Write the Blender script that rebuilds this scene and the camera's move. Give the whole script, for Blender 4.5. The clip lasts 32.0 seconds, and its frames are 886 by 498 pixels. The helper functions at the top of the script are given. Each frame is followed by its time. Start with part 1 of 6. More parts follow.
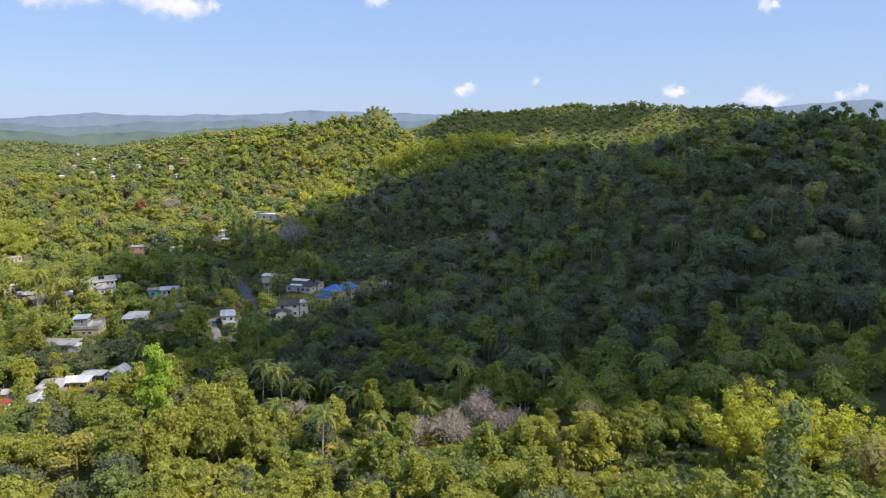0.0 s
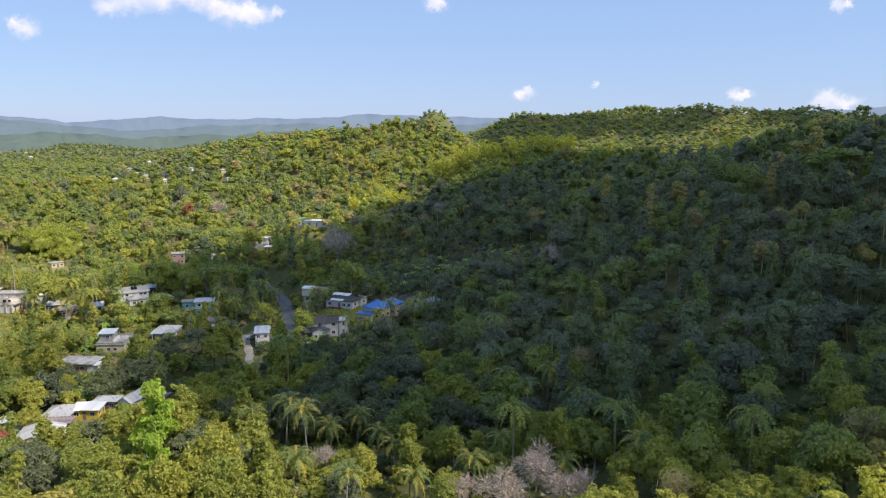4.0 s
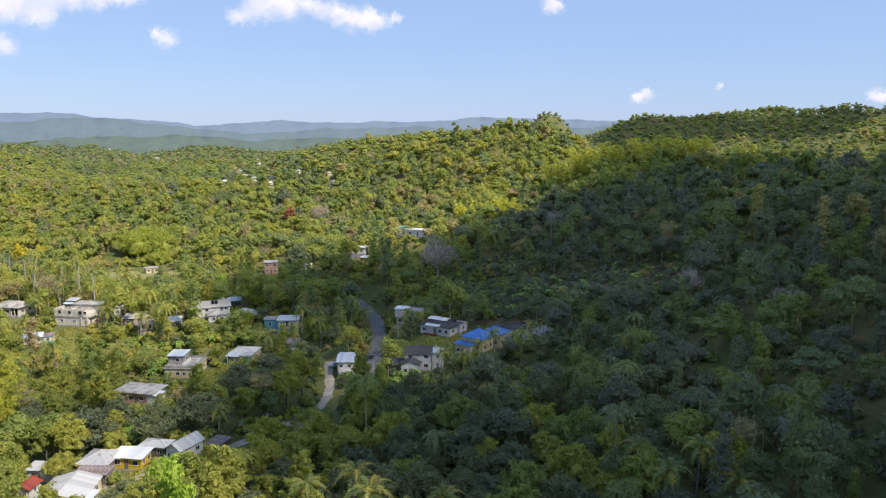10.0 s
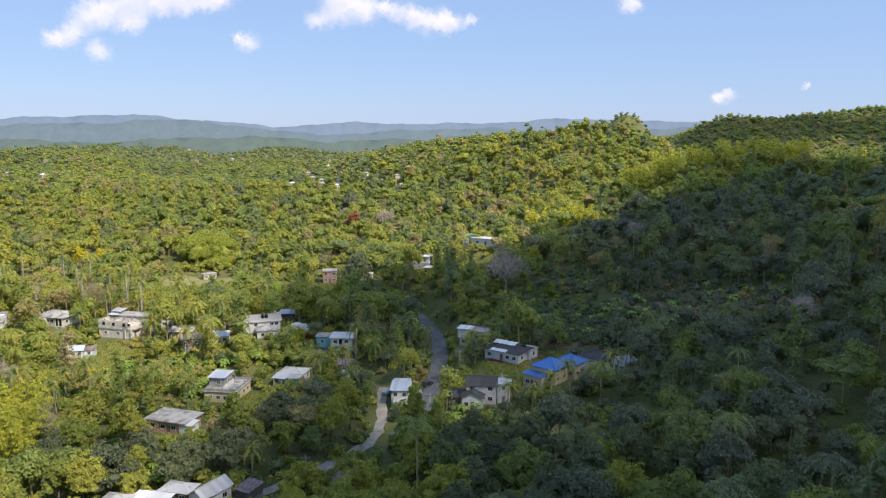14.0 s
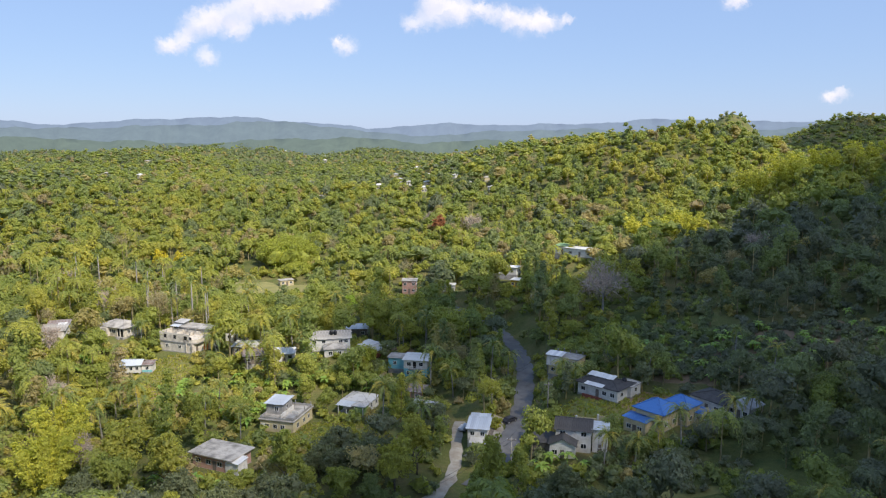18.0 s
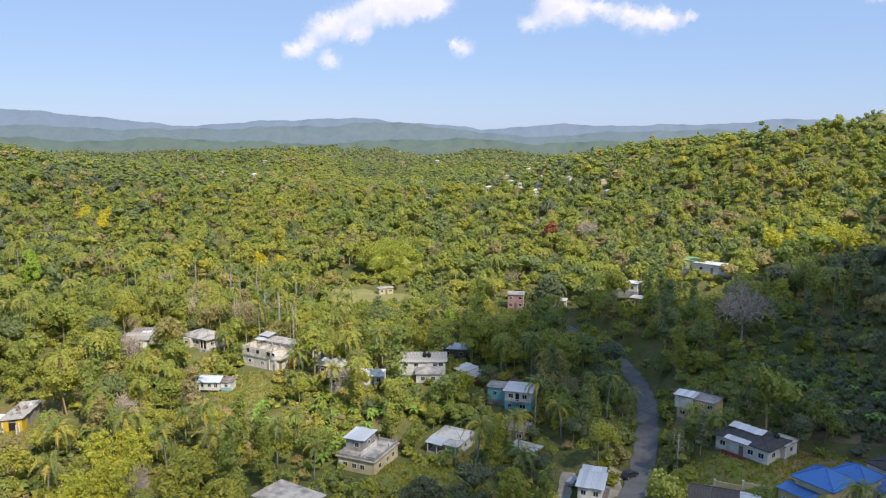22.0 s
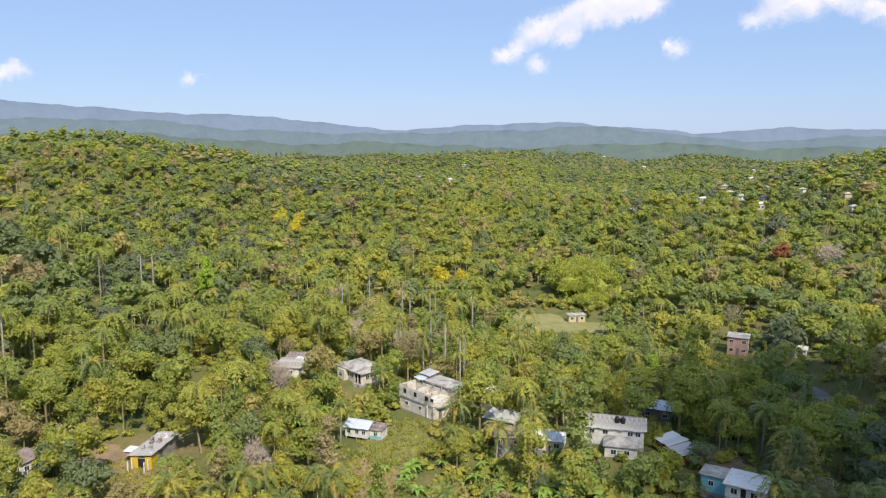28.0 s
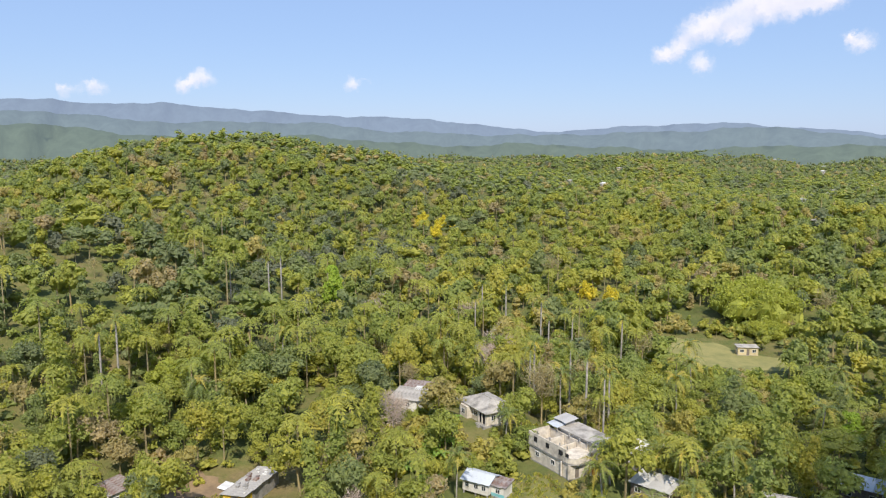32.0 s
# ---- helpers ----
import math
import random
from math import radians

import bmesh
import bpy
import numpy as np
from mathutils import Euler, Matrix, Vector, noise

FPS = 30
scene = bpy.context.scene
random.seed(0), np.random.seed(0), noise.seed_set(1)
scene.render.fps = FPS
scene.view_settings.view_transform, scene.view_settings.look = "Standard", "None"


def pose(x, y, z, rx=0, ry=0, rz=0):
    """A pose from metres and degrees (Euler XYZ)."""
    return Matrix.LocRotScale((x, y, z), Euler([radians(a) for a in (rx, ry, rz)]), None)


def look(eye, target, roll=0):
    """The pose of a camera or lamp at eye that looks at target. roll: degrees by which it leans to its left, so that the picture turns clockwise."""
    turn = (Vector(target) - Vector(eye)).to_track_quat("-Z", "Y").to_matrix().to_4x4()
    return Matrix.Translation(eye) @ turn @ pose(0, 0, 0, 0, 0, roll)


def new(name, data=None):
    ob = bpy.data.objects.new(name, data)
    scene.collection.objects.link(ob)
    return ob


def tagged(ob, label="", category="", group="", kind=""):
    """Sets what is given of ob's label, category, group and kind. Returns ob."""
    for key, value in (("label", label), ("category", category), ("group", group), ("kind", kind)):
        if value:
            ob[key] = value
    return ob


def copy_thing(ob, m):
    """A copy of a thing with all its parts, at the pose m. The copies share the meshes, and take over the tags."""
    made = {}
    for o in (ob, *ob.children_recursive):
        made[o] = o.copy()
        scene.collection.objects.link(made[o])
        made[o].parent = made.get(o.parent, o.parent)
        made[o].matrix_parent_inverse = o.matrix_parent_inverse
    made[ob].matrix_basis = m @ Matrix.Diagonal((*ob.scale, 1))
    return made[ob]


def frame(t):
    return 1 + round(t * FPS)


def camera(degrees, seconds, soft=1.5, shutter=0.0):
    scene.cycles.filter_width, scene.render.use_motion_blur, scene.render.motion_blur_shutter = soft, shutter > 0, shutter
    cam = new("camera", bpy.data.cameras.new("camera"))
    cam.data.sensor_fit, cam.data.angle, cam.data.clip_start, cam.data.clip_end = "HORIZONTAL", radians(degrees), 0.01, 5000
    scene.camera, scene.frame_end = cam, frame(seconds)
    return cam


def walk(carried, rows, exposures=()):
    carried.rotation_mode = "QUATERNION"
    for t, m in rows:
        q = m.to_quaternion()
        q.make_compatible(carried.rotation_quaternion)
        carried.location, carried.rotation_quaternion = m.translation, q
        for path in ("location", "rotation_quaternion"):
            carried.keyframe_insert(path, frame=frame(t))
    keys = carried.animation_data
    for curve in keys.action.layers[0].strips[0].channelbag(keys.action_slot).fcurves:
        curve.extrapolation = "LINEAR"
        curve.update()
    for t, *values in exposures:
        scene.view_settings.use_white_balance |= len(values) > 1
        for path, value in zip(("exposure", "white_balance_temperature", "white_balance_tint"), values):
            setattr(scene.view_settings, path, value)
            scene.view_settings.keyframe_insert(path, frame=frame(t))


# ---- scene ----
cam = camera(61.83, 32.0, soft=1.2)
# seconds, x, y, z, yaw, pitch, roll
PATH = [
    (0.0, -0.00, 0.00, 78.00, 0.00, -9.51, -0.09),
    (1.0, 0.38, 6.96, 77.79, 1.04, -9.43, -0.10),
    (2.0, 0.68, 13.91, 77.57, 2.12, -9.36, -0.11),
    (3.0, 0.86, 20.84, 77.33, 3.24, -9.29, -0.12),
    (6.0, 0.09, 41.61, 76.62, 7.06, -9.11, -0.11),
    (9.0, -2.39, 61.86, 75.91, 11.60, -9.01, -0.13),
    (10.0, -3.54, 68.26, 75.70, 13.10, -8.99, -0.13),
    (13.0, -7.38, 87.35, 75.68, 17.22, -8.91, -0.16),
    (17.0, -14.49, 114.07, 75.10, 23.81, -8.84, -0.09),
    (19.0, -19.64, 126.88, 74.71, 27.88, -8.79, -0.07),
    (21.0, -25.38, 139.51, 74.29, 32.23, -8.77, -0.10),
    (23.0, -32.16, 151.46, 74.09, 36.88, -8.71, -0.08),
    (24.0, -35.72, 157.23, 74.06, 39.29, -8.67, -0.08),
    (27.0, -47.35, 173.35, 74.15, 47.27, -8.50, -0.16),
    (28.0, -51.78, 178.41, 74.11, 50.09, -8.46, -0.18),
    (30.0, -61.20, 188.16, 73.87, 55.76, -8.43, -0.19),
    (32.0, -71.89, 197.27, 74.15, 61.82, -8.36, -0.13),
]
walk(cam, [(t, pose(x, y, z, 90 + pitch, roll, yaw)) for t, x, y, z, yaw, pitch, roll in PATH],
     [(0.0, 0.74, 6350, 13), (32.0, 0.72, 6400, 12)])

# ---- light ----
SUN = Vector((0.60, -0.24, 0.76)).normalized()          # towards the sun
sun = new("sun", bpy.data.lights.new("sun", "SUN"))
sun.data.energy, sun.data.angle, sun.data.color = 3.35, radians(0.6), (1.0, 0.93, 0.80)
sun.matrix_world = look(SUN * 1000, (0, 0, 0))

world = bpy.data.worlds.new("sky")
scene.world = world
world.use_nodes = True
WN, WL = world.node_tree.nodes, world.node_tree.links
WN.clear()


def wnode(kind, **inputs):
    n = WN.new(kind)
    for k, v in inputs.items():
        n.inputs[int(k[1:])].default_value = v
    return n


def wmath(op, a, b=None, clamp=False):
    n = WN.new("ShaderNodeMath")
    n.operation, n.use_clamp = op, clamp
    for i, v in ((0, a), (1, b)):
        if v is None:
            continue
        if isinstance(v, (int, float)):
            n.inputs[i].default_value = v
        else:
            WL.new(v, n.inputs[i])
    return n.outputs[0]


def wramp(v, lo, hi, out0=0.0, out1=1.0):
    n = WN.new("ShaderNodeMapRange")
    n.interpolation_type = "SMOOTHSTEP"
    WL.new(v, n.inputs[0])
    for i, x in enumerate((lo, hi, out0, out1)):
        n.inputs[i + 1].default_value = x
    return n.outputs[0]


sky = WN.new("ShaderNodeTexSky")
sky.sky_type, sky.sun_disc = "NISHITA", False
sky.sun_elevation, sky.sun_rotation = math.asin(SUN.z), math.atan2(SUN.x, SUN.y)
sky.air_density, sky.dust_density, sky.ozone_density = 1.0, 0.3, 3.0

# drifting cumulus: (degrees left of the first heading, degrees up, radius in degrees)
CLOUDS = [
    [(39.5, 9.0, 1.3), (37.9, 9.6, 1.5), (41.6, 8.2, 1.6), (43.5, 7.6, 1.3), (44.7, 6.5, .9), (36.6, 10.2, 1.6), (35.3, 9.7, 1.2), (40.8, 7.0, .9), (42.9, 5.4, .8), (45.9, 6.2, .7)],
    [(32.9, 6.7, .8), (33.6, 7.1, .55)],
    [(26.9, 9.6, 1.1), (25.9, 8.8, 1.2), (24.3, 9.0, 1.2), (28.1, 8.2, .9), (22.7, 9.0, .8)],
    [(21.1, 8.6, 1.0), (19.7, 8.2, 1.2), (18.3, 8.3, 1.0), (16.7, 8.4, .6)],
    [(5.5, 9.3, .8), (4.7, 9.0, .5)],
    [(-2.0, 2.6, .6), (-1.2, 2.4, .5), (-7.0, 3.5, .3)],
    [(-16.9, 2.7, .65), (-17.6, 2.5, .5)],
    [(-22.6, 2.1, .8), (-23.8, 2.0, .6), (-28.0, 1.8, .5), (-29.0, 2.2, .5)],
    [(-22.9, 8.0, .6), (-23.7, 8.0, .4)],
    [(79.5, 4.2, .8), (80.6, 3.9, .6), (87.0, 3.6, .8), (88.6, 3.3, .6), (68.6, 4.1, .6), (67.4, 4.3, .4)],
]
co = WN.new("ShaderNodeTexCoord")


def jitter(scale, amount, src):
    nz = wnode("ShaderNodeTexNoise")
    nz.inputs["Scale"].default_value, nz.inputs["Detail"].default_value = scale, 6
    nz.inputs["Roughness"].default_value = 0.62
    WL.new(src, nz.inputs["Vector"])
    sub = WN.new("ShaderNodeVectorMath")
    sub.operation = "SUBTRACT"
    WL.new(nz.outputs["Color"], sub.inputs[0])
    sub.inputs[1].default_value = (.5, .5, .5)
    sc = WN.new("ShaderNodeVectorMath")
    sc.operation = "SCALE"
    WL.new(sub.outputs[0], sc.inputs[0])
    sc.inputs["Scale"].default_value = amount
    ad = WN.new("ShaderNodeVectorMath")
    ad.operation = "ADD"
    WL.new(src, ad.inputs[0])
    WL.new(sc.outputs[0], ad.inputs[1])
    return ad.outputs[0]


flatten = WN.new("ShaderNodeVectorMath")
flatten.operation = "MULTIPLY"
flatten.inputs[1].default_value = (1, 1, 1.3)
WL.new(jitter(14, 0.042, jitter(46, 0.022, jitter(150, 0.012, co.outputs["Generated"]))), flatten.inputs[0])
warped = flatten.outputs[0]
sep = WN.new("ShaderNodeSeparateXYZ")
WL.new(warped, sep.inputs[0])
mass = shade = None
for puffs in CLOUDS:
    for az, el, r in puffs:
        a, e = radians(az), radians(el)
        c = (-math.sin(a) * math.cos(e), math.cos(a) * math.cos(e), math.sin(e) * 1.3)
        d = WN.new("ShaderNodeVectorMath")
        d.operation = "DISTANCE"
        WL.new(warped, d.inputs[0])
        d.inputs[1].default_value = c
        thick = wramp(d.outputs["Value"], radians(r) * 1.75, radians(r) * 0.1)
        under = wmath("MULTIPLY", thick, wramp(sep.outputs[2], c[2] + radians(r) * .3, c[2] - radians(r) * .9))
        mass = thick if mass is None else wmath("ADD", mass, thick)
        shade = under if shade is None else wmath("MAXIMUM", shade, under)
cover = wramp(mass, .10, 1.45)
tone = WN.new("ShaderNodeMix")
tone.data_type = "RGBA"
WL.new(wmath("MULTIPLY", shade, 0.8), tone.inputs["Factor"])
tone.inputs["A"].default_value, tone.inputs["B"].default_value = (8.0, 7.6, 7.6, 1), (5.2, 5.5, 6.7, 1)
hsv = WN.new("ShaderNodeHueSaturation")
hsv.inputs["Saturation"].default_value, hsv.inputs["Value"].default_value = 1.0, 1.0
WL.new(sky.outputs[0], hsv.inputs["Color"])
mixc = WN.new("ShaderNodeMix")
mixc.data_type = "RGBA"
WL.new(wmath("MULTIPLY", cover, 0.92), mixc.inputs["Factor"])
haze = WN.new("ShaderNodeMix")
haze.data_type = "RGBA"
haze.inputs["Factor"].default_value, haze.inputs["B"].default_value = 0.68, (2.75, 4.0, 6.6, 1)
WL.new(hsv.outputs[0], haze.inputs["A"])
WL.new(haze.outputs["Result"], mixc.inputs["A"])
WL.new(tone.outputs["Result"], mixc.inputs["B"])
bg = WN.new("ShaderNodeBackground")
bg.inputs["Strength"].default_value = 0.083
WL.new(mixc.outputs["Result"], bg.inputs["Color"])
WL.new(bg.outputs[0], WN.new("ShaderNodeOutputWorld").inputs[0])

# ---- materials ----


def material(name, rough=0.8, metal=0.0):
    m = bpy.data.materials.new(name)
    m.use_nodes = True
    n, l = m.node_tree.nodes, m.node_tree.links
    b = n["Principled BSDF"]
    b.inputs["Roughness"].default_value, b.inputs["Metallic"].default_value = rough, metal
    b.inputs["Specular IOR Level"].default_value = 0.3
    return m, n, l, b


def noise_tex(n, l, scale, detail=5.0, coord="Object", rough=0.6):
    tc = n.new("ShaderNodeTexCoord")
    t = n.new("ShaderNodeTexNoise")
    t.inputs["Scale"].default_value, t.inputs["Detail"].default_value, t.inputs["Roughness"].default_value = scale, detail, rough
    l.new(tc.outputs[coord], t.inputs["Vector"])
    return t.outputs["Fac"]


def ramp(n, l, fac, stops):
    r = n.new("ShaderNodeValToRGB")
    el = r.color_ramp.elements
    while len(el) < len(stops):
        el.new(0.5)
    for e, (p, c) in zip(el, stops):
        e.position, e.color = p, (*c, 1)
    l.new(fac, r.inputs[0])
    return r.outputs["Color"]


def blend(n, l, fac, a, b, mode="MIX"):
    x = n.new("ShaderNodeMix")
    x.data_type, x.blend_type = "RGBA", mode
    for v, s in ((fac, "Factor"), (a, "A"), (b, "B")):
        if isinstance(v, (int, float)):
            x.inputs[s].default_value = v
        elif isinstance(v, tuple):
            x.inputs[s].default_value = (*v, 1)
        else:
            l.new(v, x.inputs[s])
    return x.outputs["Result"]


def bump(n, l, b, h, strength=0.4, dist=0.05):
    k = n.new("ShaderNodeBump")
    k.inputs["Strength"].default_value, k.inputs["Distance"].default_value = strength, dist
    l.new(h, k.inputs["Height"])
    l.new(k.outputs[0], b.inputs["Normal"])


def plain(name, colour, rough=0.8, stain=None, scale=0.8, metal=0.0, amount=1.0, fine=9.0):
    """A painted or weathered surface: two scales of variation towards a stain colour, fine relief."""
    m, n, l, b = material(name, rough, metal)
    stain = stain or tuple(c * 0.6 for c in colour)
    big = ramp(n, l, noise_tex(n, l, scale), [(0.38, (0, 0, 0)), (0.68, (amount, amount, amount))])
    col = blend(n, l, big, colour, stain)
    small = noise_tex(n, l, fine, 4)
    col = blend(n, l, 0.35, col, ramp(n, l, small, [(0.3, (0.55, 0.55, 0.55)), (0.7, (1.1, 1.1, 1.1))]), "MULTIPLY")
    l.new(col, b.inputs["Base Color"])
    bump(n, l, b, small, 0.3, 0.02)
    return m


def zinc(name, colour, rust, amount, rough=0.55):
    """Corrugated roofing with rust streaks; each sheet differs a little."""
    m, n, l, b = material(name, rough, 0.1)
    tc = n.new("ShaderNodeTexCoord")
    info = n.new("ShaderNodeObjectInfo")
    fac = ramp(n, l, noise_tex(n, l, 0.9, 6), [(0.62 - 0.3 * amount, (0, 0, 0)), (0.8 - 0.25 * amount, (1, 1, 1))])
    col = blend(n, l, fac, colour, rust)
    col = blend(n, l, 0.55, col, ramp(n, l, info.outputs["Random"], [(0, (.62, .62, .64)), (1, (1.15, 1.15, 1.12))]), "MULTIPLY")
    l.new(col, b.inputs["Base Color"])
    w = n.new("ShaderNodeTexWave")
    w.inputs["Scale"].default_value = 2.2
    l.new(tc.outputs["Object"], w.inputs["Vector"])
    bump(n, l, b, w.outputs["Fac"], 0.5, 0.03)
    return m


def foliage(name, stops, source="hue", light=0.35, rough=0.62):
    """Leaves: hue by tree, leaf-to-leaf variation, light through the blade."""
    m, n, l, b = material(name, rough)
    b.inputs["Specular IOR Level"].default_value = 0.28
    if source == "hue":
        a = n.new("ShaderNodeAttribute")
        a.attribute_name = "hue"
        f = a.outputs["Fac"]
    else:
        f = n.new("ShaderNodeObjectInfo").outputs["Random"]
    col = ramp(n, l, f, stops)
    isl = n.new("ShaderNodeNewGeometry").outputs["Random Per Island"]
    col = blend(n, l, 0.42, col, ramp(n, l, isl, [(0, (.55, .57, .55)), (.45, (1, 1, 1)), (.8, (1.2, 1.18, 1.05)), (1, (1.6, 1.5, 1.25))]), "MULTIPLY")
    col = blend(n, l, 0.5, col, ramp(n, l, noise_tex(n, l, 0.35, 4), [(0.3, (.65, .7, .65)), (.7, (1.25, 1.2, 1.1))]), "MULTIPLY")
    fine = noise_tex(n, l, 1.5, 7, rough=.8)
    col = blend(n, l, 0.55, col, ramp(n, l, fine, [(0.34, (.45, .47, .45)), (.5, (1, 1, 1)), (.66, (1.6, 1.5, 1.3))]), "MULTIPLY")
    l.new(col, b.inputs["Base Color"])
    bump(n, l, b, fine, 0.6, 0.5)
    t = n.new("ShaderNodeBsdfTranslucent")
    l.new(blend(n, l, 1.0, col, (2.2 * light, 2.3 * light, 1.2 * light), "MULTIPLY"), t.inputs["Color"])
    mx = n.new("ShaderNodeAddShader")
    l.new(b.outputs[0], mx.inputs[0])
    l.new(t.outputs[0], mx.inputs[1])
    l.new(mx.outputs[0], n["Material Output"].inputs[0])
    return m


# the first two stops carry the grey of haze and shade in their colour
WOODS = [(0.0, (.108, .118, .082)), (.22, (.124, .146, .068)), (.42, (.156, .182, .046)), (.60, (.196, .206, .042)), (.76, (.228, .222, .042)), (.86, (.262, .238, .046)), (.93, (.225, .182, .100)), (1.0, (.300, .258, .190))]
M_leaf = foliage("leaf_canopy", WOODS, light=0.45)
M_leaf_ob = foliage("leaf_tree", [(0, WOODS[1][1]), (.3, WOODS[2][1]), (.6, WOODS[3][1]), (1, WOODS[4][1])], "random", 0.45)
M_lime = foliage("leaf_lime", [(0, (.215, .280, .042)), (1, (.240, .295, .045))], "random", 0.45)
# greyed: the dull tone of the shaded slope is put into these leaves
M_mango = foliage("leaf_mango", [(0, (.100, .115, .072)), (1, (.135, .148, .074))], "random", 0.35)
M_olive = foliage("leaf_olive", [(0, (.170, .190, .044)), (1, (.250, .238, .050))], "random", 0.45)
M_bamboo = foliage("leaf_bamboo", [(0, (.30, .295, .045)), (1, (.35, .325, .05))], "random", 0.4)
M_rain = foliage("leaf_rain_tree", [(0, (.21, .228, .04)), (1, (.235, .245, .042))], "random", 0.4)
M_palm = foliage("leaf_palm", [(0, (.12, .155, .045)), (.65, (.185, .205, .05)), (1, (.36, .28, .05))], "random", 0.3, 0.42)
M_flower = foliage("leaf_yellow_flower", [(0, (.44, .36, .03)), (1, (.40, .36, .045))], "random", 0.3)
M_rust = foliage("leaf_rust", [(0, (.26, .11, .055)), (1, (.28, .13, .06))], "random", 0.3)
M_banana = foliage("leaf_banana", [(0, (.15, .25, .05)), (1, (.23, .29, .055))], "random", 0.4, 0.4)
M_bark = plain("bark", (.20, .17, .13), 0.9, (.10, .085, .07), 2.0)
M_palebark = plain("pale_bark", (.42, .39, .34), 0.9, (.22, .20, .17), 1.5)
M_twig = plain("dry_twig", (.58, .47, .38), 0.9, (.42, .33, .26), 0.6)


def ground_material():
    m, n, l, b = material("earth_and_grass", 0.95)
    col = ramp(n, l, blend(n, l, .45, noise_tex(n, l, 0.03, 8), noise_tex(n, l, 0.28, 6, rough=.7)), [(.34, (.07, .095, .028)), (.48, (.125, .14, .040)), (.58, (.19, .165, .065)), (.70, (.25, .18, .10))])
    fine = noise_tex(n, l, 1.1, 8, rough=0.75)
    col = blend(n, l, 0.6, col, ramp(n, l, fine, [(.3, (.5, .55, .45)), (.7, (1.3, 1.25, 1.15))]), "MULTIPLY")
    l.new(col, b.inputs["Base Color"])
    bump(n, l, b, fine, 0.8, 0.5)
    return m


M_ground = ground_material()
M_grass = plain("dry_lawn", (.22, .20, .065), 0.95, (.12, .13, .04), 0.35, fine=4.0)
M_lawn = plain("green_lawn", (.150, .190, .045), 0.95, (.20, .17, .06), 0.3, fine=4.0)
M_soil = plain("bare_soil", (.30, .21, .12), 0.95, (.20, .14, .085), 0.3, fine=2.0)
M_road = plain("worn_asphalt", (.215, .205, .195), 0.9, (.13, .126, .122), 0.22, fine=3.0)
M_marl = plain("white_marl", (.44, .40, .33), 0.95, (.30, .25, .19), 0.4, fine=3.0)
M_concrete = plain("bare_concrete", (.40, .38, .35), 0.9, (.20, .19, .175), 0.7)
M_slab = plain("weathered_slab", (.50, .46, .40), 0.9, (.19, .175, .155), 0.45)
M_white = plain("white_paint", (.76, .73, .67), 0.75, (.50, .46, .40), 0.8, amount=.8)
M_cream = plain("cream_paint", (.66, .55, .33), 0.75, (.45, .37, .23), 0.6, amount=.8)
M_teal = plain("teal_paint", (.22, .52, .56), 0.7, (.16, .40, .44), 0.7, amount=.7)
M_yellow = plain("yellow_paint", (.66, .44, .03), 0.7, (.50, .34, .05), 0.7, amount=.7)
M_pink = plain("pink_paint", (.55, .33, .26), 0.75, (.40, .25, .20), 0.7)
M_green = plain("pale_green_paint", (.42, .60, .20), 0.75, (.32, .46, .18), 0.7)
M_red = plain("red_boards", (.24, .075, .05), 0.75, (.20, .05, .035), 0.8)
M_blue = plain("blue_plastic", (.04, .13, .42), 0.45, (.03, .09, .30), 0.8)
M_wood = plain("grey_boards", (.24, .20, .16), 0.85, (.12, .10, .085), 1.2)
M_aged = plain("aged_cream_wall", (.72, .65, .54), 0.85, (.44, .38, .31), 0.9)
M_mottled = plain("patched_roof", (.34, .32, .30), 0.85, (.54, .50, .44), 0.9, fine=5.0)
M_trim = plain("white_trim", (.78, .77, .74), 0.6, (.60, .58, .54), 1.0, amount=.6)
M_black = plain("black_tank", (.018, .018, .02), 0.4, (.035, .035, .035), 1.0)
M_dark = plain("dark_panel", (.02, .02, .022), 0.9, (.03, .028, .026), 1.0)
M_zinc = zinc("zinc_sheet", (.52, .50, .47), (.24, .19, .14), 0.25)
M_zincw = zinc("white_zinc_sheet", (.76, .74, .70), (.46, .42, .36), 0.25)
M_rusty = zinc("rusty_zinc_sheet", (.36, .33, .31), (.19, .085, .05), 0.75)
M_bluezinc = zinc("blue_zinc_sheet", (.06, .17, .44), (.025, .06, .2), 0.15, 0.4)
M_paleblue = zinc("pale_blue_zinc_sheet", (.54, .57, .60), (.36, .35, .34), 0.3)
M_darkroof = zinc("dark_shingle", (.085, .08, .078), (.05, .047, .045), 0.5, 0.8)
M_redroof = zinc("red_zinc_sheet", (.30, .055, .04), (.20, .08, .05), 0.4)
M_greenroof = zinc("green_zinc_sheet", (.24, .36, .15), (.22, .28, .14), 0.3)
M_glass, _n, _l, _b = material("window_glass", 0.08)
_b.inputs["Base Color"].default_value, _b.inputs["Specular IOR Level"].default_value = (.025, .03, .035, 1), 0.5


# distant hills: haze is put into the base colour and a faint emission
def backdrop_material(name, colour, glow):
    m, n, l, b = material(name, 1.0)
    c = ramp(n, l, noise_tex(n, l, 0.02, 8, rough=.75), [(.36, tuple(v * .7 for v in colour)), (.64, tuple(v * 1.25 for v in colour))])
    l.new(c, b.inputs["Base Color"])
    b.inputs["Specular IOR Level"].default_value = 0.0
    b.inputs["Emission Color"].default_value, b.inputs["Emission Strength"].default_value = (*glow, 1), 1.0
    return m


